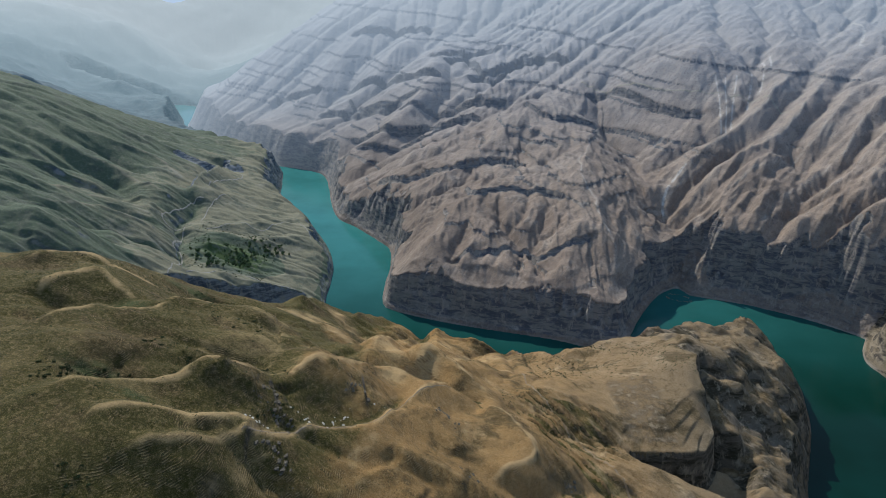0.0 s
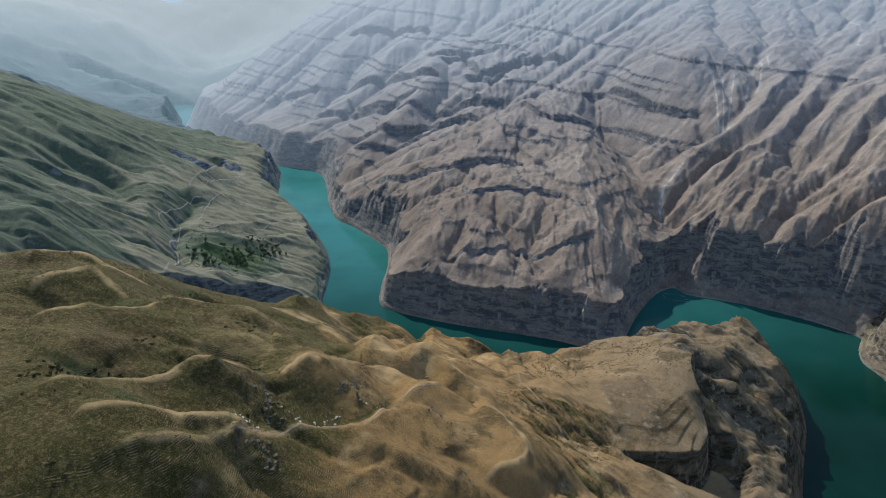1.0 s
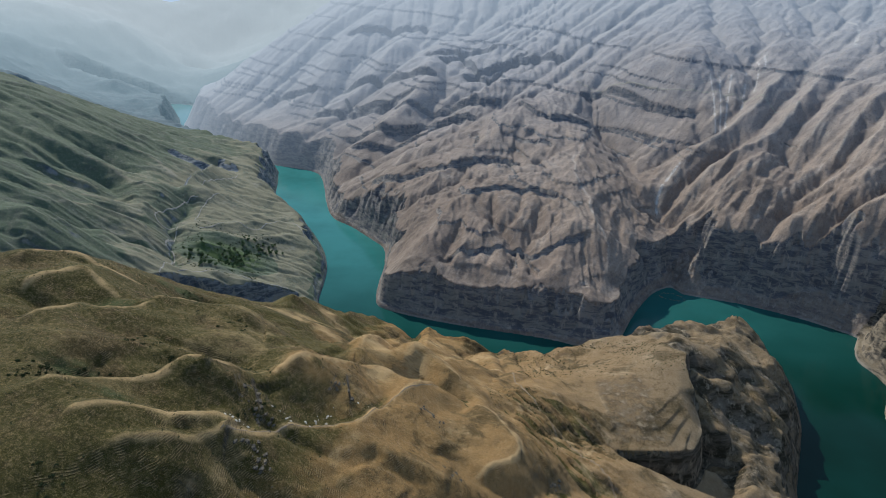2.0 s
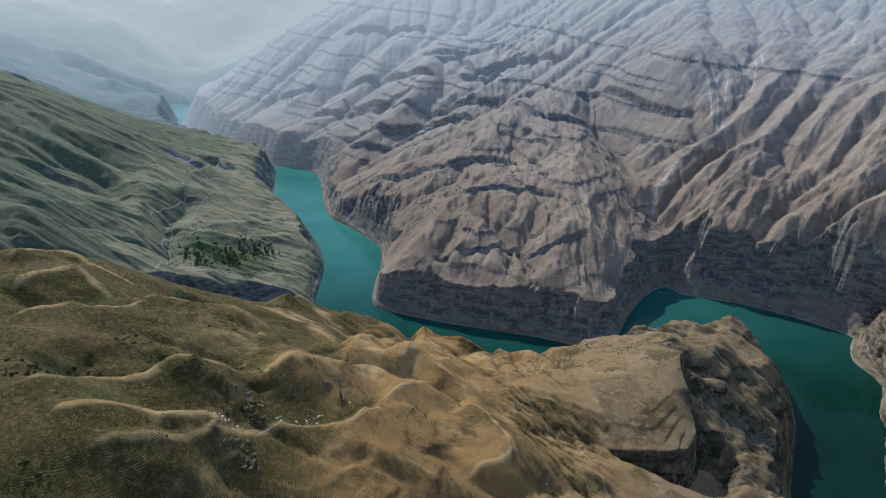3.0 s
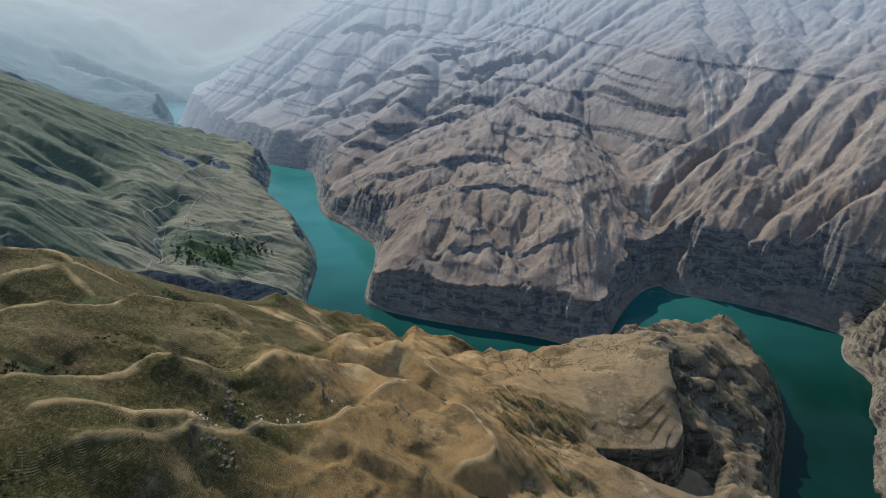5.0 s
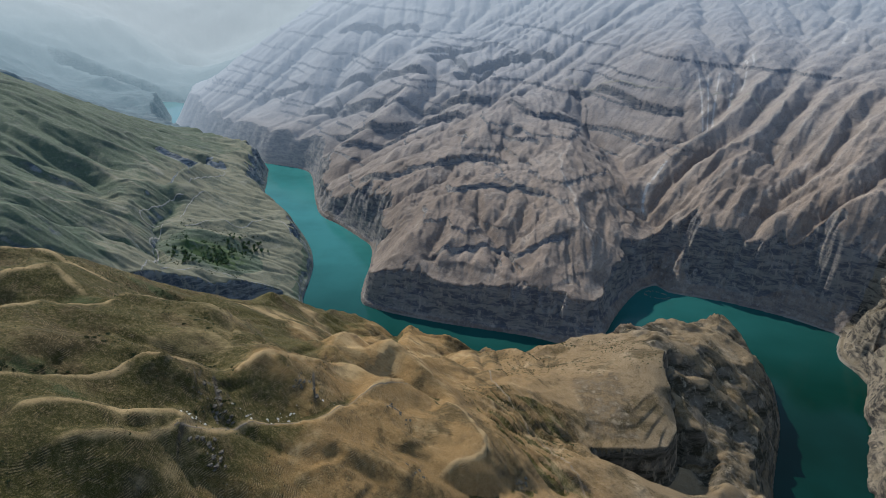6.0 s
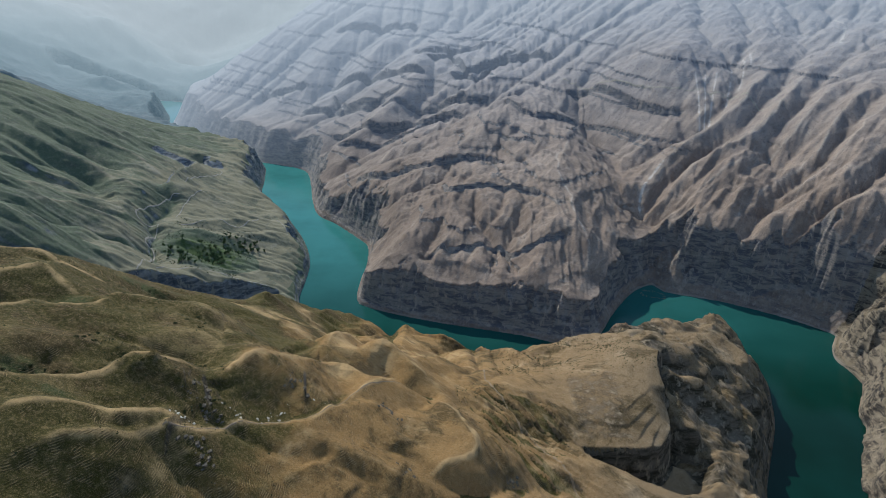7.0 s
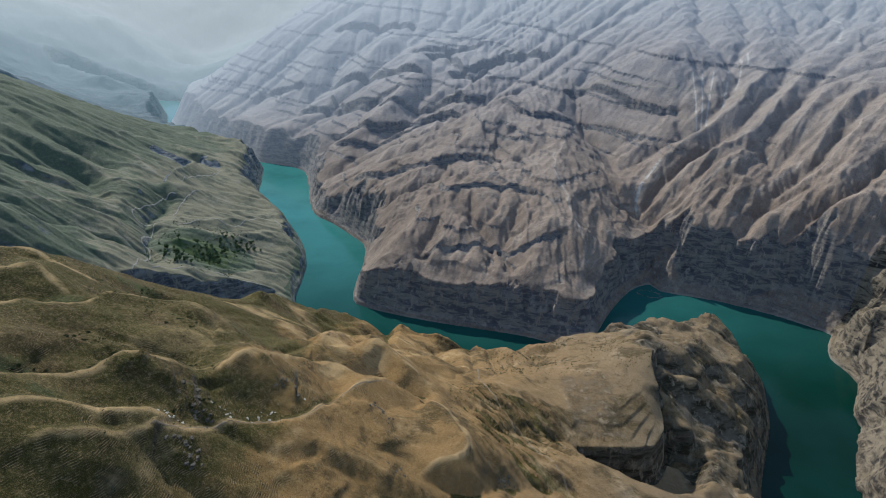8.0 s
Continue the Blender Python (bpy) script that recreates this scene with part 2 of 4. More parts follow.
def apart(x, y, line, reach=1e9):
    """Distance to a line, the side (above 0 on its left) and the share of the line's length at the nearest point."""
    best, side, share = np.full(x.shape, 1e9), np.zeros(x.shape), np.zeros(x.shape)
    line = np.asarray(line, float)[:, :2]
    lo, hi = line.min(0) - reach, line.max(0) + reach
    sel = np.flatnonzero((x > lo[0]) & (x < hi[0]) & (y > lo[1]) & (y < hi[1]))
    px, py = x[sel], y[sel]
    b, sd, al = np.full(px.shape, 1e9), np.zeros(px.shape), np.zeros(px.shape)
    for n, ((ax, ay), (bx, by)) in enumerate(zip(line, line[1:])):
        ex, ey = bx - ax, by - ay
        t = np.clip(((px - ax) * ex + (py - ay) * ey) / (ex * ex + ey * ey + 1e-9), 0, 1)
        d = np.hypot(px - ax - t * ex, py - ay - t * ey)
        near = d < b
        b[near] = d[near]
        sd[near] = np.sign(ex * (py - ay) - ey * (px - ax))[near]
        al[near] = (n + t[near]) / (len(line) - 1)
    best[sel], side[sel], share[sel] = b, sd, al
    return best, side, share


NEAR_SHORE = [(-1400, 2500), (-1250, 2440), (-1100, 2370), (-997, 2291), (-912, 2138), (-857, 1950), (-760, 1805), (-640, 1690), (-530, 1602), (-444, 1566), (-408, 1448), (-379, 1316), (-335, 1223), (-277, 1142), (-233, 1056), (-204, 967), (-195, 890), (-190, 820), (-165, 750), (-125, 712), (-80, 695), (-30, 692), (25, 684), (70, 668), (105, 652), (150, 662), (205, 682), (260, 702), (320, 722), (365, 738), (396, 715), (405, 675), (402, 635), (388, 592), (372, 552), (343, 500), (317, 452), (302, 400), (300, 330), (320, 250), (330, 100), (300, -250), (250, -700)]
FAR_SHORE = [(-1400, 2540), (-1250, 2520), (-1090, 2500), (-1000, 2470), (-953, 2400), (-918, 2244), (-864, 2046), (-760, 1900), (-640, 1775), (-526, 1670), (-466, 1604), (-401, 1575), (-338, 1536), (-305, 1467), (-262, 1285), (-232, 1195), (-191, 1148), (-139, 1076), (-116, 1036), (-108, 960), (-110, 890), (-107, 826), (-90, 806), (-48, 786), (15, 764), (90, 744), (134, 731), (168, 715), (193, 708), (211, 717), (230, 743), (260, 800), (295, 856), (321, 887), (348, 902), (358, 879), (392, 865), (437, 848), (494, 812), (522, 788), (547, 762)]
FAR_SHORE_LOW = [(551, 752), (533, 729), (516, 693), (519, 661), (515, 626), (498, 592), (479, 552), (459, 525), (433, 491), (410, 453), (398, 400), (400, 330), (428, 250), (440, 100), (410, -250), (360, -700)]

LAND = []


def land(*points):
    LAND.extend(points)


# the near hill
land((-302, 396, 247), (-272, 407, 238), (-236, 412, 232), (-227, 441, 211), (-210, 468, 189), (-174, 475, 176), (-172, 517, 149), (-150, 573, 121), (-133, 627, 83))
land((-238, 356, 244), (-209, 402, 216), (-190, 419, 198), (-137, 354, 222))
land((-207, 256, 263), (-200, 302, 249), (-181, 329, 238), (-136, 352, 222), (-121, 381, 196), (-82, 358, 193), (-50, 340, 185))
land((-180, 216, 263), (-165, 227, 258), (-146, 242, 250), (-125, 263, 244), (-113, 282, 231), (-98, 292, 220), (-86, 316, 213), (-64, 341, 191), (-29, 355, 175))
land((-141, 185, 256), (-116, 203, 249), (-106, 220, 238), (-96, 232, 233), (-85, 254, 218), (-64, 270, 207), (-54, 280, 204), (-42, 309, 193), (-28, 338, 180), (-7, 373, 160), (13, 386, 147), (29, 377, 145), (41, 328, 157), (48, 304, 155))
land((-113, 187, 240), (-91, 198, 222), (-57, 232, 201), (-26, 243, 190), (21, 280, 163), (52, 296, 154), (81, 316, 132))
land((44, 321, 159), (86, 376, 112), (135, 403, 90), (172, 407, 91), (201, 415, 82))
land((33, 435, 121), (80, 440, 114), (139, 467, 97), (167, 444, 102), (211, 457, 94))
land((-73, 440, 153), (-34, 417, 158), (10, 495, 105), (74, 595, 49), (135, 589, 54), (202, 599, 71), (223, 545, 103))
land((-124, 578, 98), (-92, 645, 59), (-20, 657, 40), (41, 652, 31), (96, 596, 51))
land((223, 545, 103), (216, 500, 103), (217, 470, 94), (217, 446, 81), (201, 415, 82))
land((322, 676, 43), (350, 700, 40), (379, 691, 30), (384, 641, 28), (377, 593, 30))
land((286, 551, 75), (348, 612, 46), (367, 575, 33), (335, 518, 40), (286, 463, 49), (262, 427, 42))
land((254, 512, 78), (240, 463, 80), (243, 436, 68), (281, 502, 58))
land((104, 330, 118), (122, 366, 114), (141, 352, 113), (160, 334, 109), (178, 314, 104), (150, 382, 90), (185, 382, 84), (222, 392, 70))
land((40, 200, 190), (110, 240, 140), (180, 300, 95), (240, 340, 60))
land((-500, -300, 330), (-200, -300, 280), (100, -300, 190), (230, -300, 60))
land((-400, 100, 300), (-150, 60, 208), (0, 80, 168), (120, 120, 165), (220, 180, 100))
# the hillside beyond the side valley
land((-767, 1103, 252), (-766, 1163, 247), (-715, 1137, 227), (-656, 1147, 191), (-608, 1208, 153), (-568, 1282, 113), (-500, 1240, 112), (-451, 1273, 91))
land((-618, 859, 202), (-639, 927, 194), (-567, 906, 159), (-538, 938, 132), (-474, 969, 124), (-436, 1030, 107), (-426, 1132, 89), (-414, 1298, 67), (-400, 1330, 54))
land((-482, 647, 187), (-457, 665, 182), (-438, 697, 143), (-415, 737, 120), (-386, 800, 96), (-375, 927, 75), (-343, 1055, 60), (-308, 1080, 47))
land((-357, 667, 103), (-346, 730, 86), (-309, 825, 54), (-299, 934, 56), (-275, 1020, 44))
land((-273, 716, 56), (-273, 759, 51), (-246, 825, 38), (-217, 830, 26), (-218, 906, 24), (-240, 945, 34))
land((-470, 560, 190), (-380, 590, 125), (-300, 630, 80), (-240, 680, 45), (-205, 730, 18))
land((-520, 420, 262), (-460, 480, 232), (-600, 560, 240), (-800, 800, 275), (-1100, 1000, 320), (-1000, 1400, 250), (-930, 1700, 120))
land((-1628, 2408, 241), (-1503, 2382, 177), (-1368, 2305, 119), (-1229, 2182, 80), (-1187, 2303, 113), (-1003, 2102, 70), (-890, 1910, 44), (-1030, 2260, 61))
land((-1900, 2000, 330), (-1600, 1700, 330), (-1500, 1200, 380), (-1400, 500, 420), (-900, 100, 360))
# the mountain across the water
land((-113, 879, 24), (-86, 810, 49), (-33, 792, 55), (36, 774, 53), (101, 751, 58), (169, 740, 52), (207, 783, 45), (234, 818, 55), (257, 872, 68), (293, 952, 82), (330, 978, 95))
land((-95, 897, 34), (-37, 866, 79), (37, 855, 85), (100, 862, 80), (143, 844, 84), (203, 869, 97))
land((-177, 1148, 42), (-91, 1018, 79), (0, 980, 113), (68, 996, 120), (175, 974, 125), (250, 975, 112))
land((-230, 1304, 45), (-156, 1148, 79), (-99, 1242, 101), (13, 1142, 129), (115, 1124, 137), (246, 1063, 145), (335, 1101, 127), (346, 1025, 113))
land((-263, 1472, 62), (-229, 1410, 83), (-142, 1453, 126), (-12, 1436, 144), (136, 1341, 202), (182, 1183, 176), (289, 1314, 193), (330, 1212, 152), (385, 1273, 197), (420, 1202, 189))
land((-754, 1850, 46), (-588, 1781, 68), (-499, 1814, 94), (-301, 1787, 133), (-131, 1659, 201), (-88, 1811, 258), (68, 1572, 217), (202, 1558, 235), (363, 1455, 263), (480, 1375, 309), (541, 1326, 276), (579, 1196, 236), (677, 1236, 264), (950, 1562, 378))
land((-967, 2455, 5), (-865, 2532, 40), (-800, 2645, 110), (-686, 2764, 215), (-520, 2800, 310))
land((-774, 1964, 79), (-692, 2026, 141), (-642, 2116, 201), (-549, 2211, 285), (-431, 2421, 390))
land((374, 962, 104), (398, 932, 110), (438, 902, 109), (508, 876, 119), (560, 836, 150), (592, 812, 163), (620, 866, 168))
land((372, 1020, 120), (424, 1074, 146), (483, 1036, 167), (577, 1032, 161), (617, 1061, 211), (647, 977, 195), (590, 919, 156))
land((-276, 2137, 329), (46, 2000, 309), (318, 1822, 340), (580, 1711, 391), (721, 1534, 350), (956, 1627, 401))
land((-197, 2525, 452), (216, 2540, 518), (545, 2201, 513), (963, 1961, 513), (1500, 1700, 520))
land((550, 727, 40), (588, 768, 84), (560, 690, 64), (530, 641, 59), (540, 580, 90), (500, 490, 80), (470, 400, 90), (520, 250, 100), (560, 0, 130))
land((700, 760, 130), (760, 850, 180), (800, 1000, 260), (1100, 800, 330), (1000, 300, 300), (900, -300, 300))
# far ridges
land((-2264, 3102, 358), (-2056, 3097, 345), (-1854, 3143, 324), (-1723, 3174, 269), (-1615, 3223, 257), (-1480, 3141, 187), (-1324, 2994, 89), (-1159, 2756, 35))
land((-1990, 4202, 400), (-1806, 4350, 330), (-1609, 4497, 430), (-1401, 4477, 415), (-1177, 4490, 425), (-899, 4614, 445), (-1260, 3750, 92), (-1289, 3289, 25))
land((-600, 3000, 300), (-300, 3600, 420), (300, 3400, 520), (1200, 3000, 560), (2400, 2500, 560), (-3000, 2500, 450), (-3200, 3800, 420), (2500, 0, 450), (-2500, 0, 450), (0, -2000, 400))
CENTRES = np.array(LAND, float)
SOFT = 18.0


def spread_weights():
    """Weights of the smooth surface that runs over all the land lines."""
    xy, z = CENTRES[:, :2] / 300, CENTRES[:, 2]
    n = len(xy)
    a = np.zeros((n + 3, n + 3))
    a[:n, :n] = np.sqrt(((xy[:, None] - xy[None]) ** 2).sum(2) + (SOFT / 300) ** 2) - 0.004 * np.eye(n)
    a[:n, n], a[:n, n + 1 :] = 1, xy
    a[n:, :n] = a[:n, n:].T
    return np.linalg.solve(a, np.r_[z, 0, 0, 0])


WEIGHTS = spread_weights()


def broad_height(x, y):
    out = np.empty(len(x))
    n = len(CENTRES)
    for i in range(0, len(x), 20000):
        q = np.stack([x[i : i + 20000], y[i : i + 20000]], 1) / 300
        d = np.sqrt(((q[:, None, :] - CENTRES[None, :, :2] / 300) ** 2).sum(2) + (SOFT / 300) ** 2)
        out[i : i + 20000] = d @ WEIGHTS[:n] + WEIGHTS[n] + q @ WEIGHTS[n + 1 :]
    return out


SHORE_N = curve(NEAR_SHORE, 9)
SHORE_F = np.vstack([curve(FAR_SHORE, 9), curve(FAR_SHORE_LOW, 9)])
RIVER = np.vstack([SHORE_N, SHORE_F[::-1]])


def shore_distance(x, y, line):
    """Distance to a shore: roughly everywhere, exactly within some 100 m of it."""
    far, exact = apart(x, y, line[::8])[0], np.full(x.shape, 1e9)
    for i in range(0, len(line) - 1, 12):
        piece = line[i : i + 13]
        lo, hi = piece.min(0) - 110, piece.max(0) + 110
        k = np.flatnonzero((x > lo[0]) & (x < hi[0]) & (y > lo[1]) & (y < hi[1]))
        if len(k):
            exact[k] = np.minimum(exact[k], apart(x[k], y[k], piece)[0])
    return np.where(exact < 100, exact, np.maximum(far, 100))


def in_river(x, y):
    inside = np.zeros(x.shape, bool)
    for (ax, ay), (bx, by) in zip(RIVER, np.roll(RIVER, -1, 0)):
        if ay == by:
            continue
        hit = ((ay > y) != (by > y)) & (x < (bx - ax) * (y - ay) / (by - ay) + ax)
        inside ^= hit
    return inside


RIDGES, GULLIES, LEDGES = [], [], []


def ridge(height, width, *points):
    RIDGES.append((points, height, width))


def gully(depth, width, *points):
    GULLIES.append((points, depth, width))


def ledge(drop, reach, *points, face=5, trench=False):
    """The ground falls away on the right of the line, for good or only into a trench."""
    LEDGES.append((points, drop, reach, face, trench))


# near hill
ridge(9.5, 14, (-278, 360), (-273, 385), (-254, 389), (-228, 384), (-214, 397))
ridge(10.8, 12, (-251, 321), (-246, 343), (-236, 360), (-224, 356), (-203, 342))
ridge(12.2, 13, (-219, 275), (-212, 285), (-206, 309), (-190, 313), (-177, 347), (-148, 372), (-136, 393), (-109, 381))
ridge(6.8, 11, (-203, 250), (-191, 257), (-180, 263), (-168, 260))
ridge(12.2, 11, (-180, 216), (-169, 223), (-153, 235), (-143, 242), (-137, 250), (-129, 265), (-123, 272), (-117, 277), (-108, 278))
ridge(8.1, 9, (-126, 264), (-118, 260), (-108, 261), (-99, 265))
ridge(8.1, 9, (-157, 197), (-148, 207), (-137, 215), (-121, 222), (-107, 231), (-99, 232))
ridge(8.1, 8, (-141, 185), (-133, 194), (-124, 201), (-112, 213), (-103, 225), (-94, 235), (-85, 255), (-69, 269), (-56, 277), (-45, 304), (-28, 339), (-15, 368), (-4, 369), (7, 364))
ridge(10.8, 10, (-102, 285), (-95, 299), (-86, 315), (-79, 325), (-68, 352), (-51, 363), (-28, 349))
ridge(6.8, 8, (-84, 316), (-76, 308), (-68, 306), (-62, 307))
ridge(12.2, 12, (-70, 405), (-67, 454), (-56, 473), (-36, 450), (-28, 431), (-15, 423), (0, 408), (16, 404))
ridge(8.1, 12, (-133, 341), (-126, 372), (-99, 343), (-86, 343))
ridge(9.5, 8, (7, 364), (24, 348), (35, 322), (39, 306), (31, 294), (21, 287), (8, 275))
ridge(5.4, 8, (-43, 264), (-32, 263), (-21, 266), (-10, 265), (-2, 264))
ridge(5.4, 8, (-49, 253), (-37, 242), (-25, 237))
ridge(5.4, 8, (-27, 323), (-15, 301), (-5, 289))
ridge(10.8, 12, (-157, 554), (-152, 627), (-136, 654))
ridge(9.5, 12, (-118, 609), (-108, 664), (-78, 639))
ridge(7, 13, (-32, 561), (-21, 675), (-4, 661))
ridge(8.1, 12, (27, 672), (57, 699), (81, 660))
ridge(8.1, 14, (112, 601), (143, 600), (164, 570))
ridge(7, 10, (278, 605), (326, 624), (351, 605), (358, 560))
ridge(8, 9, (273, 584), (290, 561), (325, 562), (340, 535))
ridge(11, 9, (216, 504), (239, 503), (269, 504), (300, 490))
ridge(10, 9, (210, 433), (233, 429), (254, 423))
gully(13, 8, (216, 480), (221, 458), (224, 435))
gully(9, 8, (250, 516), (287, 523), (308, 506), (330, 498))
gully(9, 8, (235, 446), (264, 461), (290, 450))
ridge(9, 9, (345, 700), (352, 704), (358, 702))
ridge(9, 12, (-36, 415), (-15, 445), (5, 478), (15, 510))
# across the water
ridge(15, 13, (357, 1024), (372, 1047), (410, 1092), (465, 1125), (524, 1162), (595, 1220), (680, 1310))
ridge(15, 13, (371, 982), (400, 1006), (440, 1043), (490, 1059), (557, 1091), (658, 1197), (740, 1290))
ridge(15, 12, (400, 961), (428, 973), (459, 990), (512, 1017), (581, 1053), (634, 1090), (720, 1170))
ridge(14, 11, (452, 917), (474, 949), (514, 977), (566, 1015))
ridge(15, 12, (486, 914), (504, 941), (550, 974), (622, 1012), (655, 1045), (760, 1130))
ridge(15, 12, (527, 898), (551, 923), (594, 952), (650, 988), (705, 1030), (790, 1090))
ridge(15, 13, (561, 879), (604, 910), (691, 975), (770, 1030))
ridge(9, 15, (640, 850), (690, 890), (760, 930))
ridge(9, 13, (-68, 842), (-41, 863), (-13, 918), (13, 980))
ridge(8, 10, (14, 799), (17, 833), (34, 867), (43, 925))
ridge(7, 9, (68, 789), (77, 822), (79, 855))
ridge(9, 12, (134, 761), (150, 802), (168, 853), (183, 904))
ridge(10, 15, (207, 783), (226, 851), (217, 898), (209, 955), (206, 1059), (240, 1150), (263, 1215), (299, 1324))
ridge(12, 28, (-140, 1150), (-99, 1242), (-40, 1330), (0, 1400), (60, 1500), (160, 1590))
ridge(10, 24, (-60, 1060), (0, 1120), (80, 1200), (136, 1320))
ridge(14, 30, (-229, 1400), (-160, 1470), (-100, 1560), (-60, 1680), (-30, 1800))
ridge(18, 40, (-480, 1760), (-400, 1860), (-330, 1980), (-260, 2120))
ridge(16, 36, (-330, 1640), (-280, 1740), (-200, 1860), (-150, 1990))
# left hillside
ridge(6, 11, (-714, 1072), (-655, 1059), (-596, 1079), (-531, 1098), (-461, 1043))
ridge(6, 11, (-700, 993), (-647, 981), (-598, 980), (-556, 992), (-497, 960), (-447, 965))
ridge(6, 11, (-575, 793), (-545, 809), (-524, 854), (-483, 878), (-440, 907))
ridge(6, 11, (-535, 731), (-498, 742), (-480, 799), (-439, 816), (-412, 829))
ridge(6, 11, (-489, 658), (-450, 651), (-438, 686), (-413, 706), (-378, 729))
ridge(6, 11, (-719, 1163), (-654, 1161), (-601, 1171), (-568, 1282), (-470, 1265))
ridge(6, 11, (-456, 605), (-425, 623), (-393, 655), (-364, 668))
ridge(6, 9, (-431, 967), (-411, 1033), (-373, 1091), (-321, 1119))
ridge(6, 9, (-381, 920), (-324, 959), (-284, 1011))
ridge(6, 9, (-397, 858), (-355, 893), (-294, 915), (-247, 973))
ridge(6, 9, (-382, 840), (-347, 847), (-326, 878))
ridge(6, 9, (-442, 1044), (-456, 1121), (-465, 1233), (-454, 1242))
ridge(10, 11, (-444, 1024), (-449, 1075), (-452, 1126), (-456, 1193))
ridge(5, 8, (-323, 759), (-293, 776), (-256, 778), (-222, 793))
# valleys
gully(10, 11, (-236, 299), (-225, 310), (-215, 330), (-195, 331), (-183, 346))
gully(11.2, 11, (-189, 230), (-171, 239), (-160, 245), (-149, 258), (-143, 281), (-128, 287), (-110, 300), (-98, 312))
gully(8.8, 10, (-165, 206), (-148, 218), (-128, 229), (-113, 239), (-96, 246), (-85, 262), (-66, 279), (-53, 295), (-42, 332), (-29, 355))
gully(6.2, 7, (-146, 194), (-130, 204), (-115, 219), (-103, 227))
gully(7.5, 6, (-103, 279), (-96, 272), (-92, 262))
gully(7.5, 9, (-87, 384), (-70, 374), (-53, 391), (-36, 387), (-19, 371))
gully(11.2, 8, (-38, 409), (-20, 391), (1, 383), (22, 389))
gully(7.5, 9, (-132, 418), (-96, 388), (-81, 412))
gully(8.8, 10, (-56, 549), (-38, 464), (-10, 492), (22, 511))
gully(7.5, 10, (13, 626), (29, 551), (49, 518))
gully(18, 24, (346, 1025), (335, 1101), (329, 1207), (306, 1266), (297, 1347), (302, 1449))
gully(30, 20, (357, 880), (350, 930), (348, 985), (346, 1025))
gully(11, 14, (-640, 906), (-618, 919), (-588, 945), (-547, 957), (-494, 918))
gully(11, 14, (-509, 690), (-471, 726), (-443, 767), (-399, 774))
gully(11, 14, (-626, 1033), (-578, 1040), (-514, 1017))
gully(25, 13, (-437, 1016), (-427, 974), (-422, 891), (-403, 863), (-389, 810), (-367, 777), (-355, 727))
gully(22, 13, (-430, 560), (-370, 640), (-350, 700))
gully(6, 9, (30, 420), (45, 385), (62, 350), (85, 315))
gully(8, 9, (-18, 808), (-7, 839), (13, 895))
gully(11, 10, (75, 782), (85, 821), (88, 868), (64, 912), (49, 959))
gully(9, 9, (104, 764), (115, 805), (108, 856), (124, 899), (138, 956))
gully(10, 12, (343, 1040), (319, 1092), (344, 1133), (406, 1150), (467, 1160), (524, 1190), (638, 1358))
gully(5, 10, (365, 1003), (392, 1032), (428, 1066), (470, 1092), (540, 1128))
gully(5, 10, (386, 972), (420, 1000), (462, 1020), (520, 1042), (590, 1075))
gully(5, 10, (425, 945), (450, 962), (495, 990), (550, 1022))
gully(5, 10, (470, 912), (492, 945), (535, 982), (590, 1018))
gully(5, 10, (508, 905), (530, 935), (575, 965), (640, 1005))
gully(5, 10, (545, 890), (578, 918), (645, 962))
gully(7, 12, (-60, 500), (-90, 560), (-120, 610))
# rock ledges
ledge(32, 24, (125, 402), (149, 404), (166, 404), (181, 406), (196, 416), (207, 430), (215, 448), (219, 462), trench=True)
ledge(17, 22, (207, 428), (215, 452), (216, 470), (215, 490), (219, 514), (240, 555))
ledge(5, 30, (-30, 668), (0, 662), (41, 655), (70, 640), (85, 622))
ledge(9, 40, (138, 1361), (154, 1343), (174, 1309), (196, 1298), (242, 1298), (295, 1300))
ledge(13.5, 45, (268, 1387), (284, 1413), (332, 1412), (368, 1358), (409, 1291), (450, 1244), (492, 1227))
ledge(7.2, 30, (13, 1055), (31, 989), (59, 1008), (106, 1003), (142, 1001), (175, 969), (191, 958))
ledge(14.4, 60, (-89, 1823), (-49, 1800), (13, 1807), (43, 1761), (84, 1641), (159, 1707), (218, 1718))
ledge(10.7, 45, (-244, 1432), (-189, 1411), (-112, 1401), (-38, 1455), (14, 1447), (75, 1401))
ledge(10.7, 50, (-150, 1549), (-67, 1533), (13, 1505), (78, 1486))
ledge(6.2, 30, (90, 1227), (122, 1213), (151, 1181), (181, 1171), (193, 1144))
ledge(6.2, 22, (-27, 827), (13, 833), (54, 844), (100, 864), (118, 840), (143, 844), (177, 858), (213, 876))
ledge(11.7, 50, (-296, 1767), (-201, 1628), (-141, 1600), (-71, 1603))
ledge(6.2, 30, (293, 1325), (333, 1287), (361, 1261), (391, 1209), (404, 1178))
ledge(24, 45, (-385, 655), (-350, 715), (-310, 745), (-275, 765), (-245, 785), (-205, 805))
ledge(22, 38, (-458, 1270), (-456, 1193), (-452, 1126), (-449, 1075), (-440, 1000), face=12)
ledge(16.1, 55, (-720, 870), (-640, 900), (-590, 912), (-545, 925), (-505, 955), face=40)
ledge(9.9, 40, (-560, 1230), (-500, 1215), (-470, 1230), (-430, 1260), face=14)
ledge(17, 60, (-324, 1850), (-205, 1803), (-102, 1700), (-22, 1645), face=8)
ledge(15, 50, (-389, 1758), (-302, 1713), (-219, 1658), (-117, 1571), face=8)
ledge(15, 45, (-263, 1545), (-139, 1450), (-65, 1480), (-7, 1455), (50, 1418), face=7)
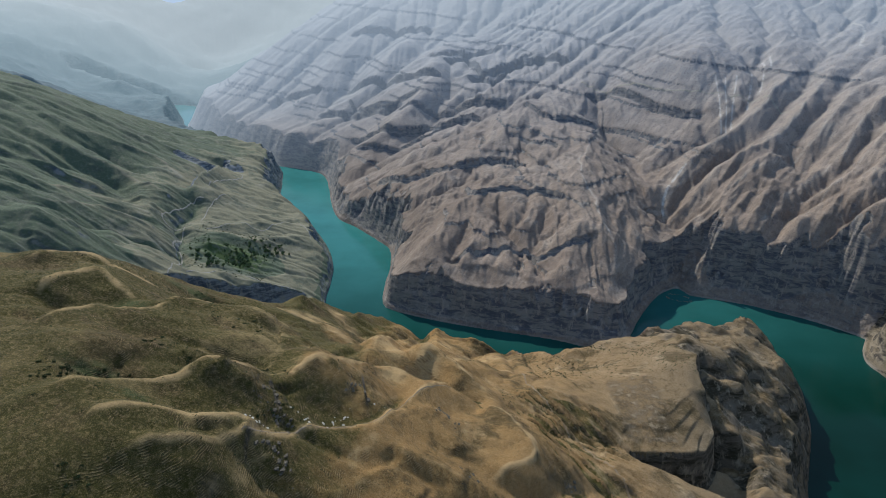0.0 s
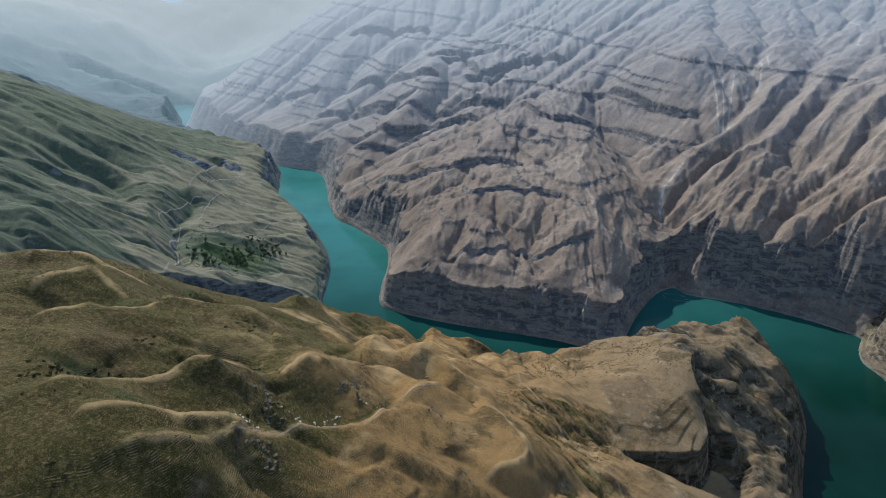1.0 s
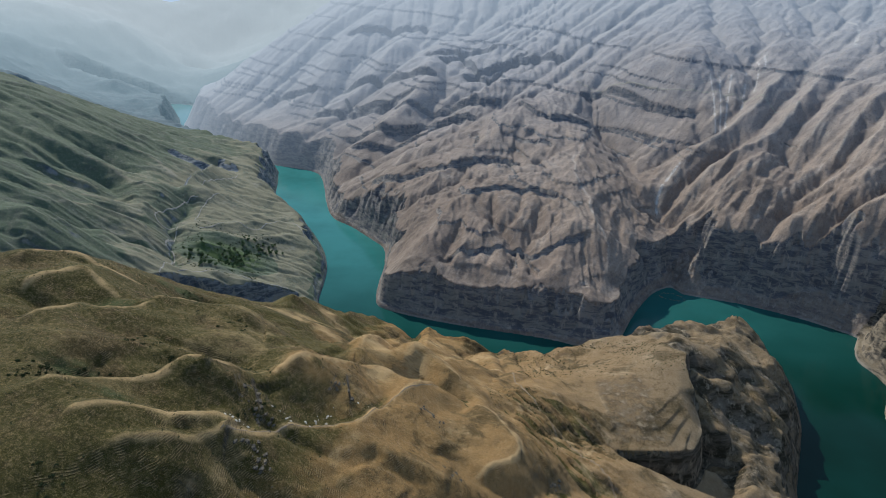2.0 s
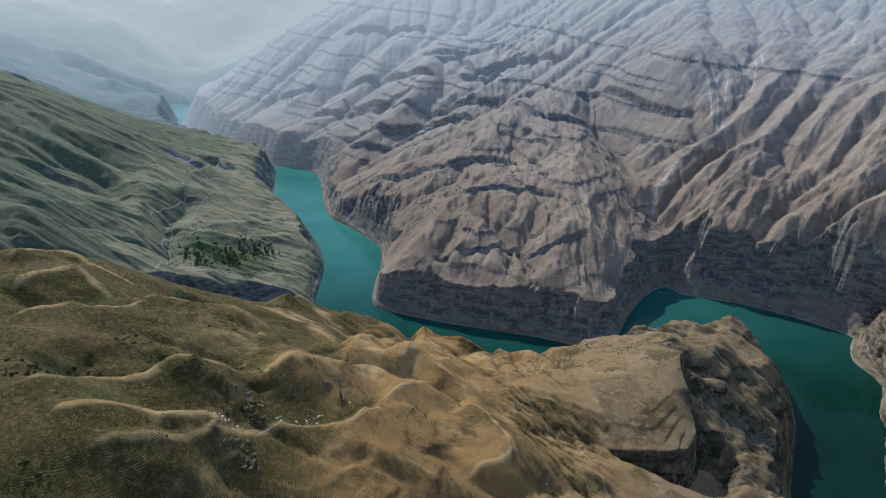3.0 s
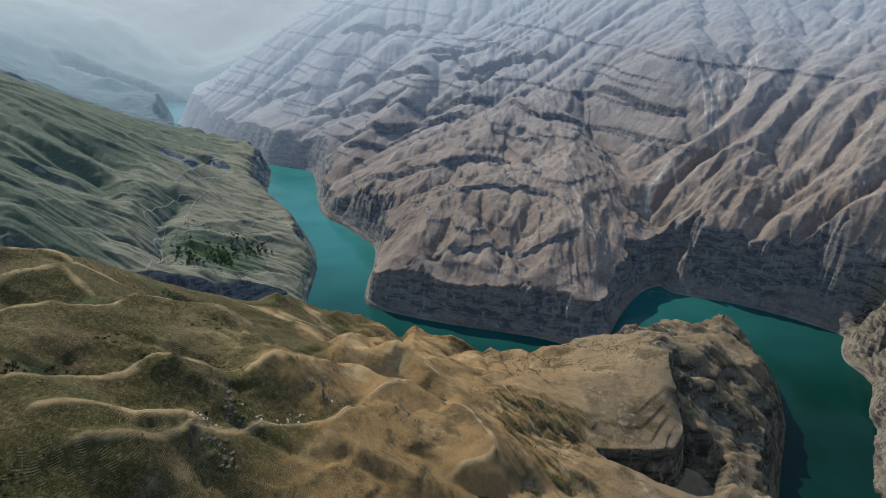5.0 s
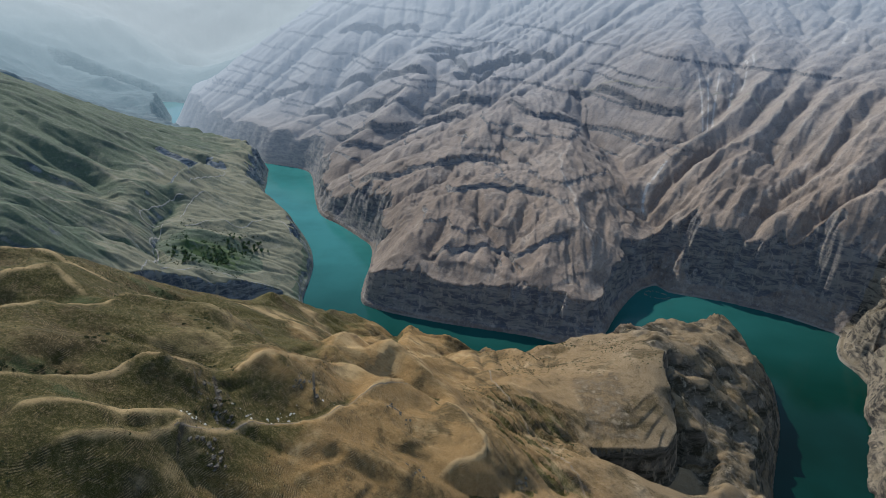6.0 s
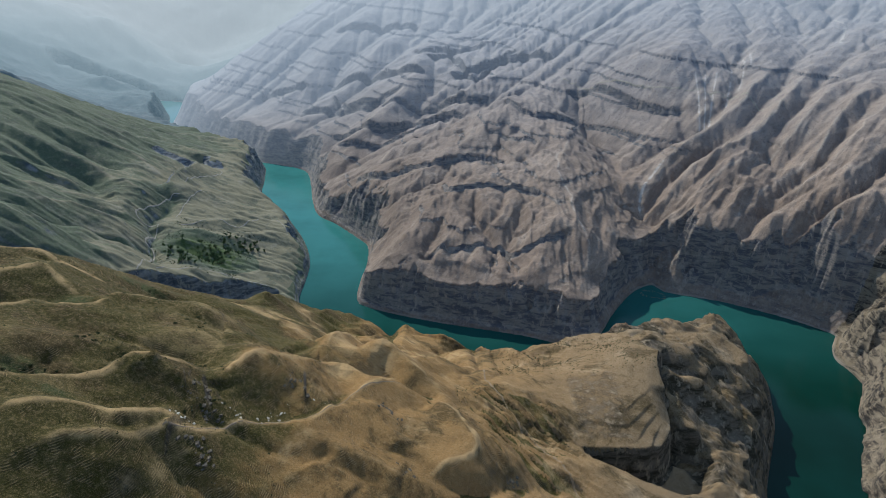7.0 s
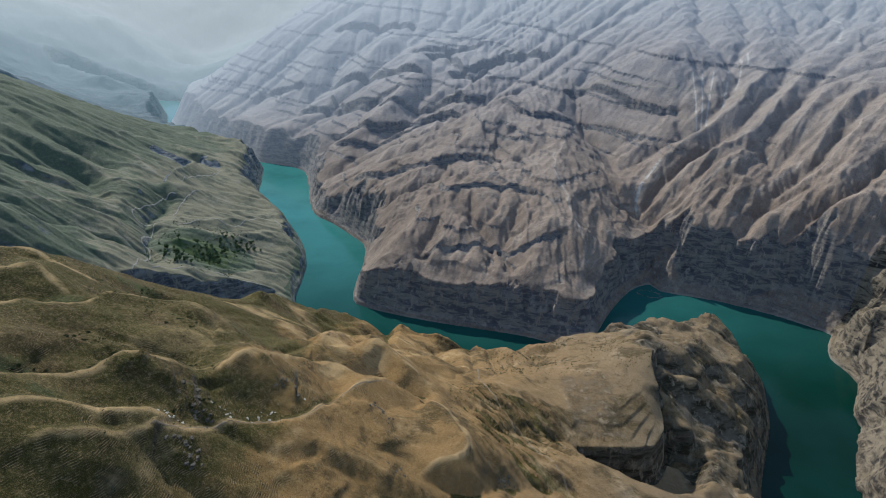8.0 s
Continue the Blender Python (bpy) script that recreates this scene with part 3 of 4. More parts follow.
ledge(15, 60, (-531, 1895), (-461, 1877), (-373, 1854), face=8)
ledge(18, 60, (12, 1660), (98, 1676), (157, 1704), (241, 1683), (296, 1625), face=9)
ledge(13, 45, (-7, 1525), (76, 1475), (122, 1479), face=7)
ledge(10, 35, (-165, 1200), (-100, 1130), (-49, 1132), (2, 1121), (43, 1136), (95, 1140), (143, 1107), face=5)
ledge(15, 60, (-47, 1760), (42, 1800), (133, 1790), face=8)
ledge(16, 70, (-341, 2090), (-199, 2085), (-57, 2057), face=9)
BARE = []


def bare(width, *points):
    """Bare pale earth along a line."""
    BARE.append((points, width))


bare(7, (517, 1316), (505, 1250), (485, 1165))
bare(6, (538, 1318), (515, 1240), (492, 1160))
bare(8, (560, 1316), (525, 1230), (500, 1160))
bare(8, (608, 1360), (580, 1290), (540, 1200))
bare(7, (640, 1390), (620, 1330), (590, 1270))
bare(9, (660, 1409), (640, 1350), (629, 1329))
bare(14, (913, 1565), (903, 1500), (842, 1399))
bare(10, (345, 1010), (350, 1030), (372, 1060), (400, 1090))
bare(12, (-134, 601), (-92, 561), (-52, 509), (-22, 537))
bare(14, (-178, 494), (-142, 501), (-98, 478), (-52, 416))
bare(12, (-32, 391), (-10, 492), (12, 594), (50, 607))
bare(10, (-51, 350), (-26, 423), (-9, 441))
bare(8, (-140, 520), (-115, 545), (-95, 570), (-80, 600))
bare(7, (-15, 480), (5, 500), (25, 520), (40, 530))


def steps(z, period, ramp=0.72, hold=0.35):
    """Hard layers stand out as little cliffs: gentle for the share ramp of a period, steep for the rest."""
    t = z / period
    whole = np.floor(t)
    f = t - whole
    g = np.where(f < ramp, f / ramp * hold, hold + (f - ramp) / (1 - ramp) * (1 - hold))
    return (whole + g) * period


def relief(x, y):
    """The broad slopes with their ridges and valleys, and where they are trodden bare or moist."""
    h = broad_height(x, y)
    broad = h.copy()
    dry, damp_or_shade = np.zeros(x.shape), np.zeros(x.shape)
    # crests and valleys wander a little, and rise and sink along their way
    reach = np.clip(np.hypot(x, y) / 300, 0.6, 3.2)
    wander = 1.6 * reach**1.6
    wx, wy = x + wander * fbm(x / reach, y / reach, 26, 3, 401, 0.6), y + wander * fbm(x / reach, y / reach, 26, 3, 411, 0.6)
    swell = 1 + 0.25 * reach / (1 + 0.4 * reach) * fbm(x / reach, y / reach, 45, 2, 421)
    for line, amp, width in RIDGES:
        d, _, share = apart(wx, wy, curve(line, 10), 2.7 * width)
        ends = 0.35 + 0.65 * smoothstep(0, 0.14, np.minimum(share, 1 - share))
        tent = np.maximum(1 - np.sqrt(d * d + 1.5) / (2.5 * width), 0)
        h += amp * swell * ends * (0.75 * tent + 0.35 * tent**3)
        dry = np.maximum(dry, np.exp(-np.maximum(d - 1.0, 0) / (0.22 * width)) * ends * min(1.0, amp / 9) * (len(line) > 4))
    for line, amp, width in GULLIES:
        d, _, share = apart(wx, wy, curve(line, 10), 2.7 * width)
        tent = np.maximum(1 - np.sqrt(d * d + 1.0) / (2.5 * width), 0)
        ends = smoothstep(0, 0.22, np.minimum(share, 1 - share))
        h -= amp * swell * ends * (0.7 * tent + 0.4 * tent**4)
        damp_or_shade = np.maximum(damp_or_shade, ends * np.exp(-d / (0.9 * width)))
    for line, width in BARE:
        d, _, _ = apart(x, y, curve(line, 8), 6 * width)
        dry = np.maximum(dry, 1.25 * np.exp(-d / width))
    return h, dry, damp_or_shade, broad


CARVED = {}


def blurred(z, cells):
    """A box blur, twice over."""
    for axis in (0, 1, 0, 1):
        pad = [(0, 0), (0, 0)]
        pad[axis] = (cells + 1, cells)
        c = np.cumsum(np.pad(z, pad, mode="edge"), axis=axis)
        n = z.shape[axis]
        hi, lo = (c[2 * cells + 1 :], c[:n]) if axis == 0 else (c[:, 2 * cells + 1 :], c[:, :n])
        z = (hi - lo) / (2 * cells + 1)
    return z


def carve(key, step, rounds, power, catch, soften, low, high, repose, under=None):
    """Rain over the land: water runs down the slopes and cuts branching gullies, as deep as the water that gathers."""
    xs, ys = np.arange(-1150, 1150, step), np.arange(60, 2450, step)
    gx, gy = np.meshgrid(xs, ys)
    x, y = gx.ravel(), gy.ravel()
    first = relief(x, y)[0]
    if under:
        first = first + across(x, y) * carved(under, x, y)
    wet = in_river(x, y)
    z = first + 0.6 * step * fbm(x, y, 9 * step, 4, 301) + 0.2 * step * perlin(x / (2.2 * step), y / (2.2 * step), 307)
    z[wet] = np.minimum(z[wet], 0)
    rows, cols = gx.shape
    index = np.arange(rows * cols).reshape(rows, cols)
    edge = np.zeros((rows, cols), bool)
    edge[0], edge[-1], edge[:, 0], edge[:, -1] = True, True, True, True
    still = edge.ravel() | wet
    around = [(dy, dx, math.hypot(dy, dx)) for dy in (-1, 0, 1) for dx in (-1, 0, 1) if dy or dx]
    for _ in range(rounds):
        g = z.reshape(rows, cols)
        best, to, run = np.zeros((rows, cols)), index.copy(), np.ones((rows, cols))
        for dy, dx, far in around:
            fall = (g - np.roll(g, (-dy, -dx), (0, 1))) / far
            better = fall > best
            best[better], run[better] = fall[better], far
            to[better] = np.roll(index, (-dy, -dx), (0, 1))[better]
        to[edge] = index[edge]
        order = np.argsort(-z, kind="stable")
        down, water = to.ravel().tolist(), [step * step] * len(z)
        for i in order.tolist():
            j = down[i]
            if j != i:
                water[j] += water[i]
        cut = (power * np.minimum(np.array(water), catch) ** 0.62 / run.ravel())
        cut[still] = 0
        cut, level = cut.tolist(), z.tolist()
        for i in order[::-1].tolist():
            j = down[i]
            if j != i:
                level[i] = (level[i] + cut[i] * level[j]) / (1 + cut[i])
        z = np.array(level)
        g = z.reshape(rows, cols)
        soft = 0.25 * (np.roll(g, 1, 0) + np.roll(g, -1, 0) + np.roll(g, 1, 1) + np.roll(g, -1, 1)) - g
        z = z + 0.10 * np.where(still, 0, soft.ravel())
        loose = ~still.reshape(rows, cols)
        for _ in range(6):  # what stands too steep slides down
            g = z.reshape(rows, cols)
            slide = np.zeros((rows, cols))
            for dy, dx in ((0, 1), (0, -1), (1, 0), (-1, 0)):
                other = np.roll(g, (-dy, -dx), (0, 1))
                slide += 0.16 * (np.maximum(other - g - repose * step, 0) - np.maximum(g - other - repose * step, 0))
            z = z + np.where(loose, slide, 0).ravel()
    change = np.where(wet, 0, z - first).reshape(rows, cols)
    fresh = change - blurred(change, soften)
    CARVED[key] = (xs[0], ys[0], step, np.clip(fresh, low, high))


def across(x, y):
    """The share of the broad valleys that cuts the mountain across the water, none near the shore."""
    return 0.4 * smoothstep(880, 1020, y + 0.25 * np.abs(x - 150)) * smoothstep(-40, 140, x + 0.62 * (y - 900))


def carved(key, x, y):
    """How far the gullies lower, or the spurs between them raise, the ground here."""
    x0, y0, step, g = CARVED[key]
    u, v = (x - x0) / step, (y - y0) / step
    fade = smoothstep(0, 12, u) * smoothstep(0, 12, g.shape[1] - 1 - u) * smoothstep(0, 12, v) * smoothstep(0, 12, g.shape[0] - 1 - v)
    u, v = np.clip(u, 0, g.shape[1] - 1.001), np.clip(v, 0, g.shape[0] - 1.001)
    i, j = u.astype(int), v.astype(int)
    fu, fv = u - i, v - j
    low = g[j, i] * (1 - fu) + g[j, i + 1] * fu
    high = g[j + 1, i] * (1 - fu) + g[j + 1, i + 1] * fu
    return fade * (low * (1 - fv) + high * fv)


def terrain(x, y):
    """Height of the ground over the water, and which landform it belongs to."""
    x, y = np.asarray(x, float), np.asarray(y, float)
    dn, df = shore_distance(x, y, SHORE_N), shore_distance(x, y, SHORE_F)
    shore = np.minimum(dn, df)
    wet = np.zeros(x.shape, bool)
    k = shore < 90
    wet[k] = in_river(x[k], y[k])
    tie = (dn > 99.9) & (df > 99.9)
    near_bank = dn < df
    k = np.flatnonzero(tie)
    near_bank[k] = apart(x[k], y[k], SHORE_N[::4])[0] < apart(x[k], y[k], SHORE_F[::4])[0]
    valley = apart(x, y, curve([(-900, 330), (-520, 500), (-470, 545), (-380, 590), (-300, 632), (-240, 682), (-190, 760), (-120, 900)], 12), 3000)[1]
    land = np.where(near_bank, np.where(valley > 0, 1, 0), 2)
    dist = np.hypot(x, y)
    land = np.where(((land == 1) & (dist > 1750)) | (dist > 2650), 3, land)
    land = np.where((land == 3) & (dist > 2650), np.where(dist > 3700, 5, 4), land)
    h, dry, damp_or_shade, broad = relief(x, y)
    rim = np.where(land == 2, smoothstep(12, 62, shore), 1.0)
    h = broad + (h - broad) * rim
    cliff = np.zeros(x.shape)
    # gullies cut by rain: deepest in the bare slopes across the water, softened under grass
    gullied = carved("fine", x, y)
    h += across(x, y) * (land == 2) * carved("broad", x, y)
    upland = smoothstep(1120, 1330, y + 0.3 * x)
    west = smoothstep(40, 220, -x + 0.25 * (y - 1000))
    strength = np.where(land == 0, 0.85 + 0.15 * smoothstep(480, 560, y), np.where(land == 1, 0.5 + 0.3 * smoothstep(-450, -390, x), 1.2 * (1 - 0.35 * upland) * (1 - 0.15 * west)))
    strength = strength * rim
    h += strength * gullied
    damp_or_shade = np.maximum(damp_or_shade, smoothstep(1.2, 5.5, -gullied * strength))
    for cx, cy, wide, deep in ((-322, 845, 82, 66), (-210, 432, 55, 22), (-205, 338, 40, 16), (-178, 246, 42, 20), (-150, 224, 26, 9)):
        damp_or_shade = np.maximum(damp_or_shade, (1.7 if cx < -300 else 1.35) * np.exp(-(((x - cx) / wide) ** 2 + ((y - cy) / deep) ** 2)))
    # spurs
    is_near, is_left, is_far, is_haze = land == 0, land == 1, land == 2, land >= 3
    wide = fbm(x, y, 140, 3, 5)
    grow = smoothstep(0, 70, shore)
    k = is_near
    head = smoothstep(206, 236, x[k] + 0.10 * (y[k] - 500)) * smoothstep(280, 350, y[k])
    roll = ribs(x[k], y[k], (0.73, 0.68), 34, 11, 3.5, 2)
    crag = ribs(x[k], y[k], (0.80, -0.55), 40, 16, 2.5, 3)
    rill = smoothstep(25, 55, x[k]) * (1 - smoothstep(105, 140, x[k])) * smoothstep(290, 320, y[k]) * (1 - smoothstep(425, 455, y[k]))
    furrow = ribs(x[k], y[k], (0.65, -0.76), 9, 15, 8, 2)
    # headland: olive growth and rock, also darkened to stand in for its shade
    damp_or_shade[k] = np.maximum(damp_or_shade[k], np.maximum(rill * smoothstep(0.75, 0.40, furrow), 0.75 * head))
    cliff[k] = head * (0.40 + 0.5 * smoothstep(0.45, -0.15, crag))
    flat = smoothstep(105, 130, x[k]) * smoothstep(395, 405, y[k]) * (1 - smoothstep(540, 580, y[k])) * (1 - head)
    h[k] -= 0.8 * flat * (strength * gullied)[k]
    h[k] += (1 - head) * (1 - 0.8 * flat) * 1.6 * roll + rill * 5.5 * furrow + head * (11 * crag + 5 * (0.3 - 1.7 * np.abs(fbm(x[k], y[k], 55, 3, 17, 0.45)))) + (1 - 0.7 * flat) * 2.0 * fbm(x[k], y[k], 24, 4, 21)
    cap = smoothstep(112, 135, x[k]) * (1 - smoothstep(205, 225, x[k])) * smoothstep(405, 415, y[k]) * (1 - smoothstep(490, 520, y[k]))
    cliff[k] = np.maximum(cliff[k], 0.46 * cap * smoothstep(200, 165, x[k]))
    h[k] += 0.6 * cap * smoothstep(208, 190, x[k]) * (steps(h[k] + 2.0 * fbm(x[k], y[k], 60, 2, 23), 4.2, 0.86, 0.4) - h[k]) + 0.45 * head * (steps(h[k] + 5 * fbm(x[k], y[k], 40, 3, 25), 15, 0.6, 0.25) - h[k])
    k = is_left
    # near ground painted darker green; the paler slope beyond stands in for haze
    damp_or_shade[k] = np.maximum(damp_or_shade[k], 0.92 * smoothstep(860, 680, y[k] + 0.3 * (x[k] + 450)) * smoothstep(-360, -400, x[k]))
    h[k] += grow[k] * ((4.5 - 1 * smoothstep(-450, -390, x[k])) * ribs(x[k], y[k], (0.95, 0.27), 27, 31, 6, 3) + 3 * fbm(x[k], y[k], 40, 4, 33))
    k = is_far
    right = smoothstep(300, 380, x[k])
    left = smoothstep(40, 220, -x[k] + 0.25 * (y[k] - 1000))
    mid = (1 - right) * (1 - left)
    high = smoothstep(1150, 1350, y[k] + 0.3 * x[k])
    h[k] += grow[k] * (
        right * (1 - 0.55 * high) * 6.5 * ribs(x[k], y[k], (0.72, 0.69), 27, 41, 3, 3)
        + right * high * 5 * ribs(x[k], y[k], (0.62, 0.78), 120, 42, 3.5, 3)
        + mid * 6.0 * ribs(x[k], y[k], (0.12, 1), 27, 43, 3.5, 3)
        + left * 9 * ribs(x[k], y[k], (0.62, 0.78), 150, 45, 3, 3)
        + (3.5 - 1.5 * mid) * fbm(x[k], y[k], 70, 5, 47, 0.45)
        + (1 - high) * (1 - 0.6 * left) * (3 - 2 * mid) * (0.25 - np.abs(fbm(x[k], y[k], 38, 4, 49, 0.5)) * 1.6)
    )
    k = is_haze
    h[k] += 16 * ribs(x[k], y[k], (0.7, -0.5), 170, 51, 2.5, 3) + 12 * fbm(x[k], y[k], 160, 5, 53)
    for line, drop, reach, face, trench in LEDGES:
        d, side, share = apart(x, y, curve(line, 8), 3.5 * reach)
        drop = drop * smoothstep(0, 0.12, np.minimum(share, 1 - share))
        ragged = d + 2.5 * fbm(x, y, 14, 3, 61)
        fade = 1 - smoothstep(reach, 2 * reach, d) if trench else np.exp(-np.maximum(d - face, 0) / reach)
        h -= (side < 0) * (d < 1e8) * drop * smoothstep(0, face, ragged) * fade
        cliff = np.maximum(cliff, (side < 0) * smoothstep(face + 5, face, ragged) * smoothstep(-1, 1, ragged) * smoothstep(3, 8, drop) * (face < 20))
    # beds of rock on the far side
    k = is_far
    tilted = h[k] - 0.25 * (strength * gullied)[k] + 0.06 * x[k] - 0.03 * y[k] + 9 * fbm(x[k], y[k], 220, 3, 71)
    calm = (1 - 0.75 * right * (1 - high)) * grow[k]
    for n, (bed, drop) in enumerate(((22, 6), (39, 5), (47, 8), (72, 5), (84, 9), (109, 6), (124, 7), (151, 5), (163, 9), (196, 7), (232, 8), (248, 6), (290, 9))):
        there = smoothstep(-0.16, 0.10, fbm(x[k], y[k], 420, 3, 173 + 7 * n)) * calm * (1 - 0.45 * mid * (1 - high))
        rise = smoothstep(bed - 1.2, bed + 1.2, tilted) - np.clip((tilted - bed + 11) / 22, 0, 1)
        scarp = 1.0 - 0.40 * np.maximum(left, high)
        h[k] += there * 0.75 * scarp * drop * rise
        cliff[k] = np.maximum(cliff[k], there * smoothstep(-1.8, -0.8, tilted - bed) * smoothstep(1.8, 0.8, tilted - bed))
    craggy = is_far * smoothstep(380, 420, x) * smoothstep(30, -30, y - 757 - 0.45 * (x - 549))
    k = np.flatnonzero(craggy > 0)
    h[k] += craggy[k] * (14 * ribs(x[k], y[k], (0.9, 0.2), 30, 141, 2.5, 3) + 12 * fbm(x[k], y[k], 28, 5, 143, 0.6))
    h = np.maximum(h, 5 + 3 * wide)
    # canyon walls over the shore
    k = np.flatnonzero(shore < 190)
    xs, ys, ss = x[k], y[k], shore[k]
    rough = 13 * fbm(xs, ys, 55, 5, 81) + 4 * fbm(xs, ys, 13, 3, 89) + 5 * ribs(xs, ys, (1, 0.35), 24, 83, 1.5, 3)
    rough = rough * np.where(near_bank[k], 1.0, 1.5 - 1.0 * smoothstep(1350, 1500, ys))
    run = np.maximum(ss + rough * smoothstep(2, 25, ss), 0)
    apron = smoothstep(0.0, 0.35, fbm(xs, ys, 120, 2, 85))
    east = smoothstep(330, 380, xs) * smoothstep(740, 800, ys)
    upstream = smoothstep(0, 260, -xs) * smoothstep(1000, 1100, ys)
    lift = np.where(near_bank[k], 1.9, 2.7 + 0.6 * east - 0.9 * upstream)
    toe = np.where(near_bank[k], 20, 5 + east * (9 + 24 * apron) + 8 * apron)
    foot = np.where(near_bank[k], lift * (1 - 0.45 * apron), 1.15)
    wall = 2.0 + np.where(run < toe, run * foot, toe * foot + (run - toe) * lift)
    bench = steps(wall + 4 * fbm(xs, ys, 60, 3, 87), 15, 0.5, 0.2)
    wall = np.where(wall < 7, wall, bench * 0.35 + wall * 0.65)
    cliff[k] = np.maximum(cliff[k], smoothstep(-1.0, 2.5, h[k] - wall) * (0.45 + 0.55 * smoothstep(toe - 4, toe + 5, run)))
    h[k] = np.minimum(h[k], wall)
    h = np.where(wet, -2.5 - 0.6 * np.minimum(shore, 30), h)
    return h, land, wet & (shore > 14), dry, damp_or_shade, cliff


def ring_grid():
    """Angles and distances of one ground sheet that is finest within the camera's view."""
    fine = np.arange(-39, 39.001, 0.09)
    angles = np.radians(np.r_[np.arange(-180, -39, 3), fine, np.arange(42, 180, 3)])
    rows = [np.arange(0, 140, 12), np.arange(140, 640, 1.7), np.arange(640, 1080, 1.9)]
    rows.append(1080 * 1.0036 ** np.arange(int(math.log(2700 / 1080) / math.log(1.0036))))
    rows.append(2700 * 1.015 ** np.arange(38))
    return angles, np.concatenate(rows)


def sheet_mesh(name, places, quads, material, marks, smooth=True):
    used, back = np.unique(quads, return_inverse=True)
    me = bpy.data.meshes.new(name)
    me.vertices.add(len(used))
    me.vertices.foreach_set("co", places[used].astype(np.float32).ravel())
    me.loops.add(quads.size)
    me.loops.foreach_set("vertex_index", back.ravel().astype(np.int32))
    me.polygons.add(len(quads))
    me.polygons.foreach_set("loop_start", np.arange(0, quads.size, 4, dtype=np.int32))
    me.polygons.foreach_set("use_smooth", np.full(len(quads), smooth))
    me.update(calc_edges=True)
    for key, values in marks.items():
        me.attributes.new(key, "FLOAT", "POINT").data.foreach_set("value", values[used].astype(np.float32))
    me.materials.append(material)
    return new(name, me)


GROUND = {}


def ground_z(x, y):
    """Height of the built ground at a place."""
    r, a = math.hypot(x, y), math.atan2(x, y)
    rows, angles, z = GROUND["rows"], GROUND["angles"], GROUND["z"]
    i = min(max(int(np.searchsorted(rows, r)) - 1, 0), len(rows) - 2)
    j = min(max(int(np.searchsorted(angles, a)) - 1, 0), len(angles) - 2)
    u, v = (r - rows[i]) / (rows[i + 1] - rows[i]), (a - angles[j]) / (angles[j + 1] - angles[j])
    return float((z[i, j] * (1 - v) + z[i, j + 1] * v) * (1 - u) + (z[i + 1, j] * (1 - v) + z[i + 1, j + 1] * v) * u)


def build_ground():
    carve("broad", 16.0, 8, 0.0016, 2e5, 8, -34, 26, 0.6)
    carve("fine", 5.0, 9, 0.0032, 6e4, 8, -16, 14, 0.72, "broad")
    angles, rows = ring_grid()
    r, a = np.meshgrid(rows, angles, indexing="ij")
    x, y = (r * np.sin(a)).ravel(), (r * np.cos(a)).ravel()
    z, land, deep, dry, damp_or_shade, cliff = terrain(x, y)
    land = np.where((land == 2) & (x > 380) & (y < 757 + 0.45 * (x - 549)), 6, land)
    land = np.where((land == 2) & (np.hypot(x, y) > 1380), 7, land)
    GROUND.update(rows=rows, angles=angles, z=z.reshape(len(rows), len(angles)))
    places = np.stack([x, y, z], 1)
    nr, na = len(rows), len(angles)
    i = np.arange(nr * na).reshape(nr, na)
    b = np.roll(i, -1, 1)
    quads = np.stack([i[:-1], b[:-1], b[1:], i[1:]], 2).reshape(-1, 4)[:, ::-1]
    quads = quads[~deep[quads].all(1)]
    kind = land[quads[:, 0]]
    for code, name, material, label, category in (
        (0, "hillside_near", M_NEAR, "rolling dry grass hillside with trodden ridges above the reservoir", "hillside"),
        (1, "hillside_left", M_LEFT, "grey-green steppe hillside with parallel gullies above a canyon", "hillside"),
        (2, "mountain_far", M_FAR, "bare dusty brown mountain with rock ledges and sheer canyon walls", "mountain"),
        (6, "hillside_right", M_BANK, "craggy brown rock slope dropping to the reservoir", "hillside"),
        (7, "mountain_far_hazed", M_FAR_HAZE, "dusty upper mountain slopes with ledges, haze painted on as glow", "mountain"),
        (3, "backdrop_1", M_HAZE, "pale blue hills beyond the left valley, haze painted as glow", "hills"),
        (4, "backdrop_2", M_HAZE, "distant mountain ridge with haze painted as glow", "mountains"),
        (5, "backdrop_3", M_HAZE, "faint far mountain ridge with white haze painted as glow", "mountains"),
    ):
        tagged(sheet_mesh(name, places, quads[kind == code], material, {"trodden": dry, "damp_or_shade": damp_or_shade, "cliff": cliff}), label, category, kind="structure")


build_ground()


def build_water():
    bm = bmesh.new()
    corners = [(-1700, 2700), (-1700, 2300), (-1000, 1500), (-300, 560), (150, 560), (150, -800), (600, -800), (700, 900), (-200, 1700), (-800, 2700)]
    bm.faces.new([bm.verts.new((x, y, 0)) for x, y in corners])
    bmesh.ops.triangulate(bm, faces=bm.faces)
    me = bpy.data.meshes.new("water")
    bm.to_mesh(me)
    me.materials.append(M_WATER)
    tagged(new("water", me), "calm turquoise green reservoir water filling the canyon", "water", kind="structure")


build_water()


# ---- tracks worn into the slopes ----
def earth_material(name, a, b, scale):
    n = Nodes(name)
    color = n.mix(n.ramp(n.noise(scale, 6, 0.65), 0.35, 0.65), a, b)
    return n.done(color, 0.95, n.bump(n.noise(scale * 3, 5, 0.6), 0.3, 0.6))


M_TRACK = earth_material("track_dust", (0.18, 0.128, 0.076), (0.26, 0.19, 0.122), 0.5)
M_ROAD = earth_material("pale_road_dust", (0.19, 0.172, 0.14), (0.28, 0.257, 0.215), 0.4)
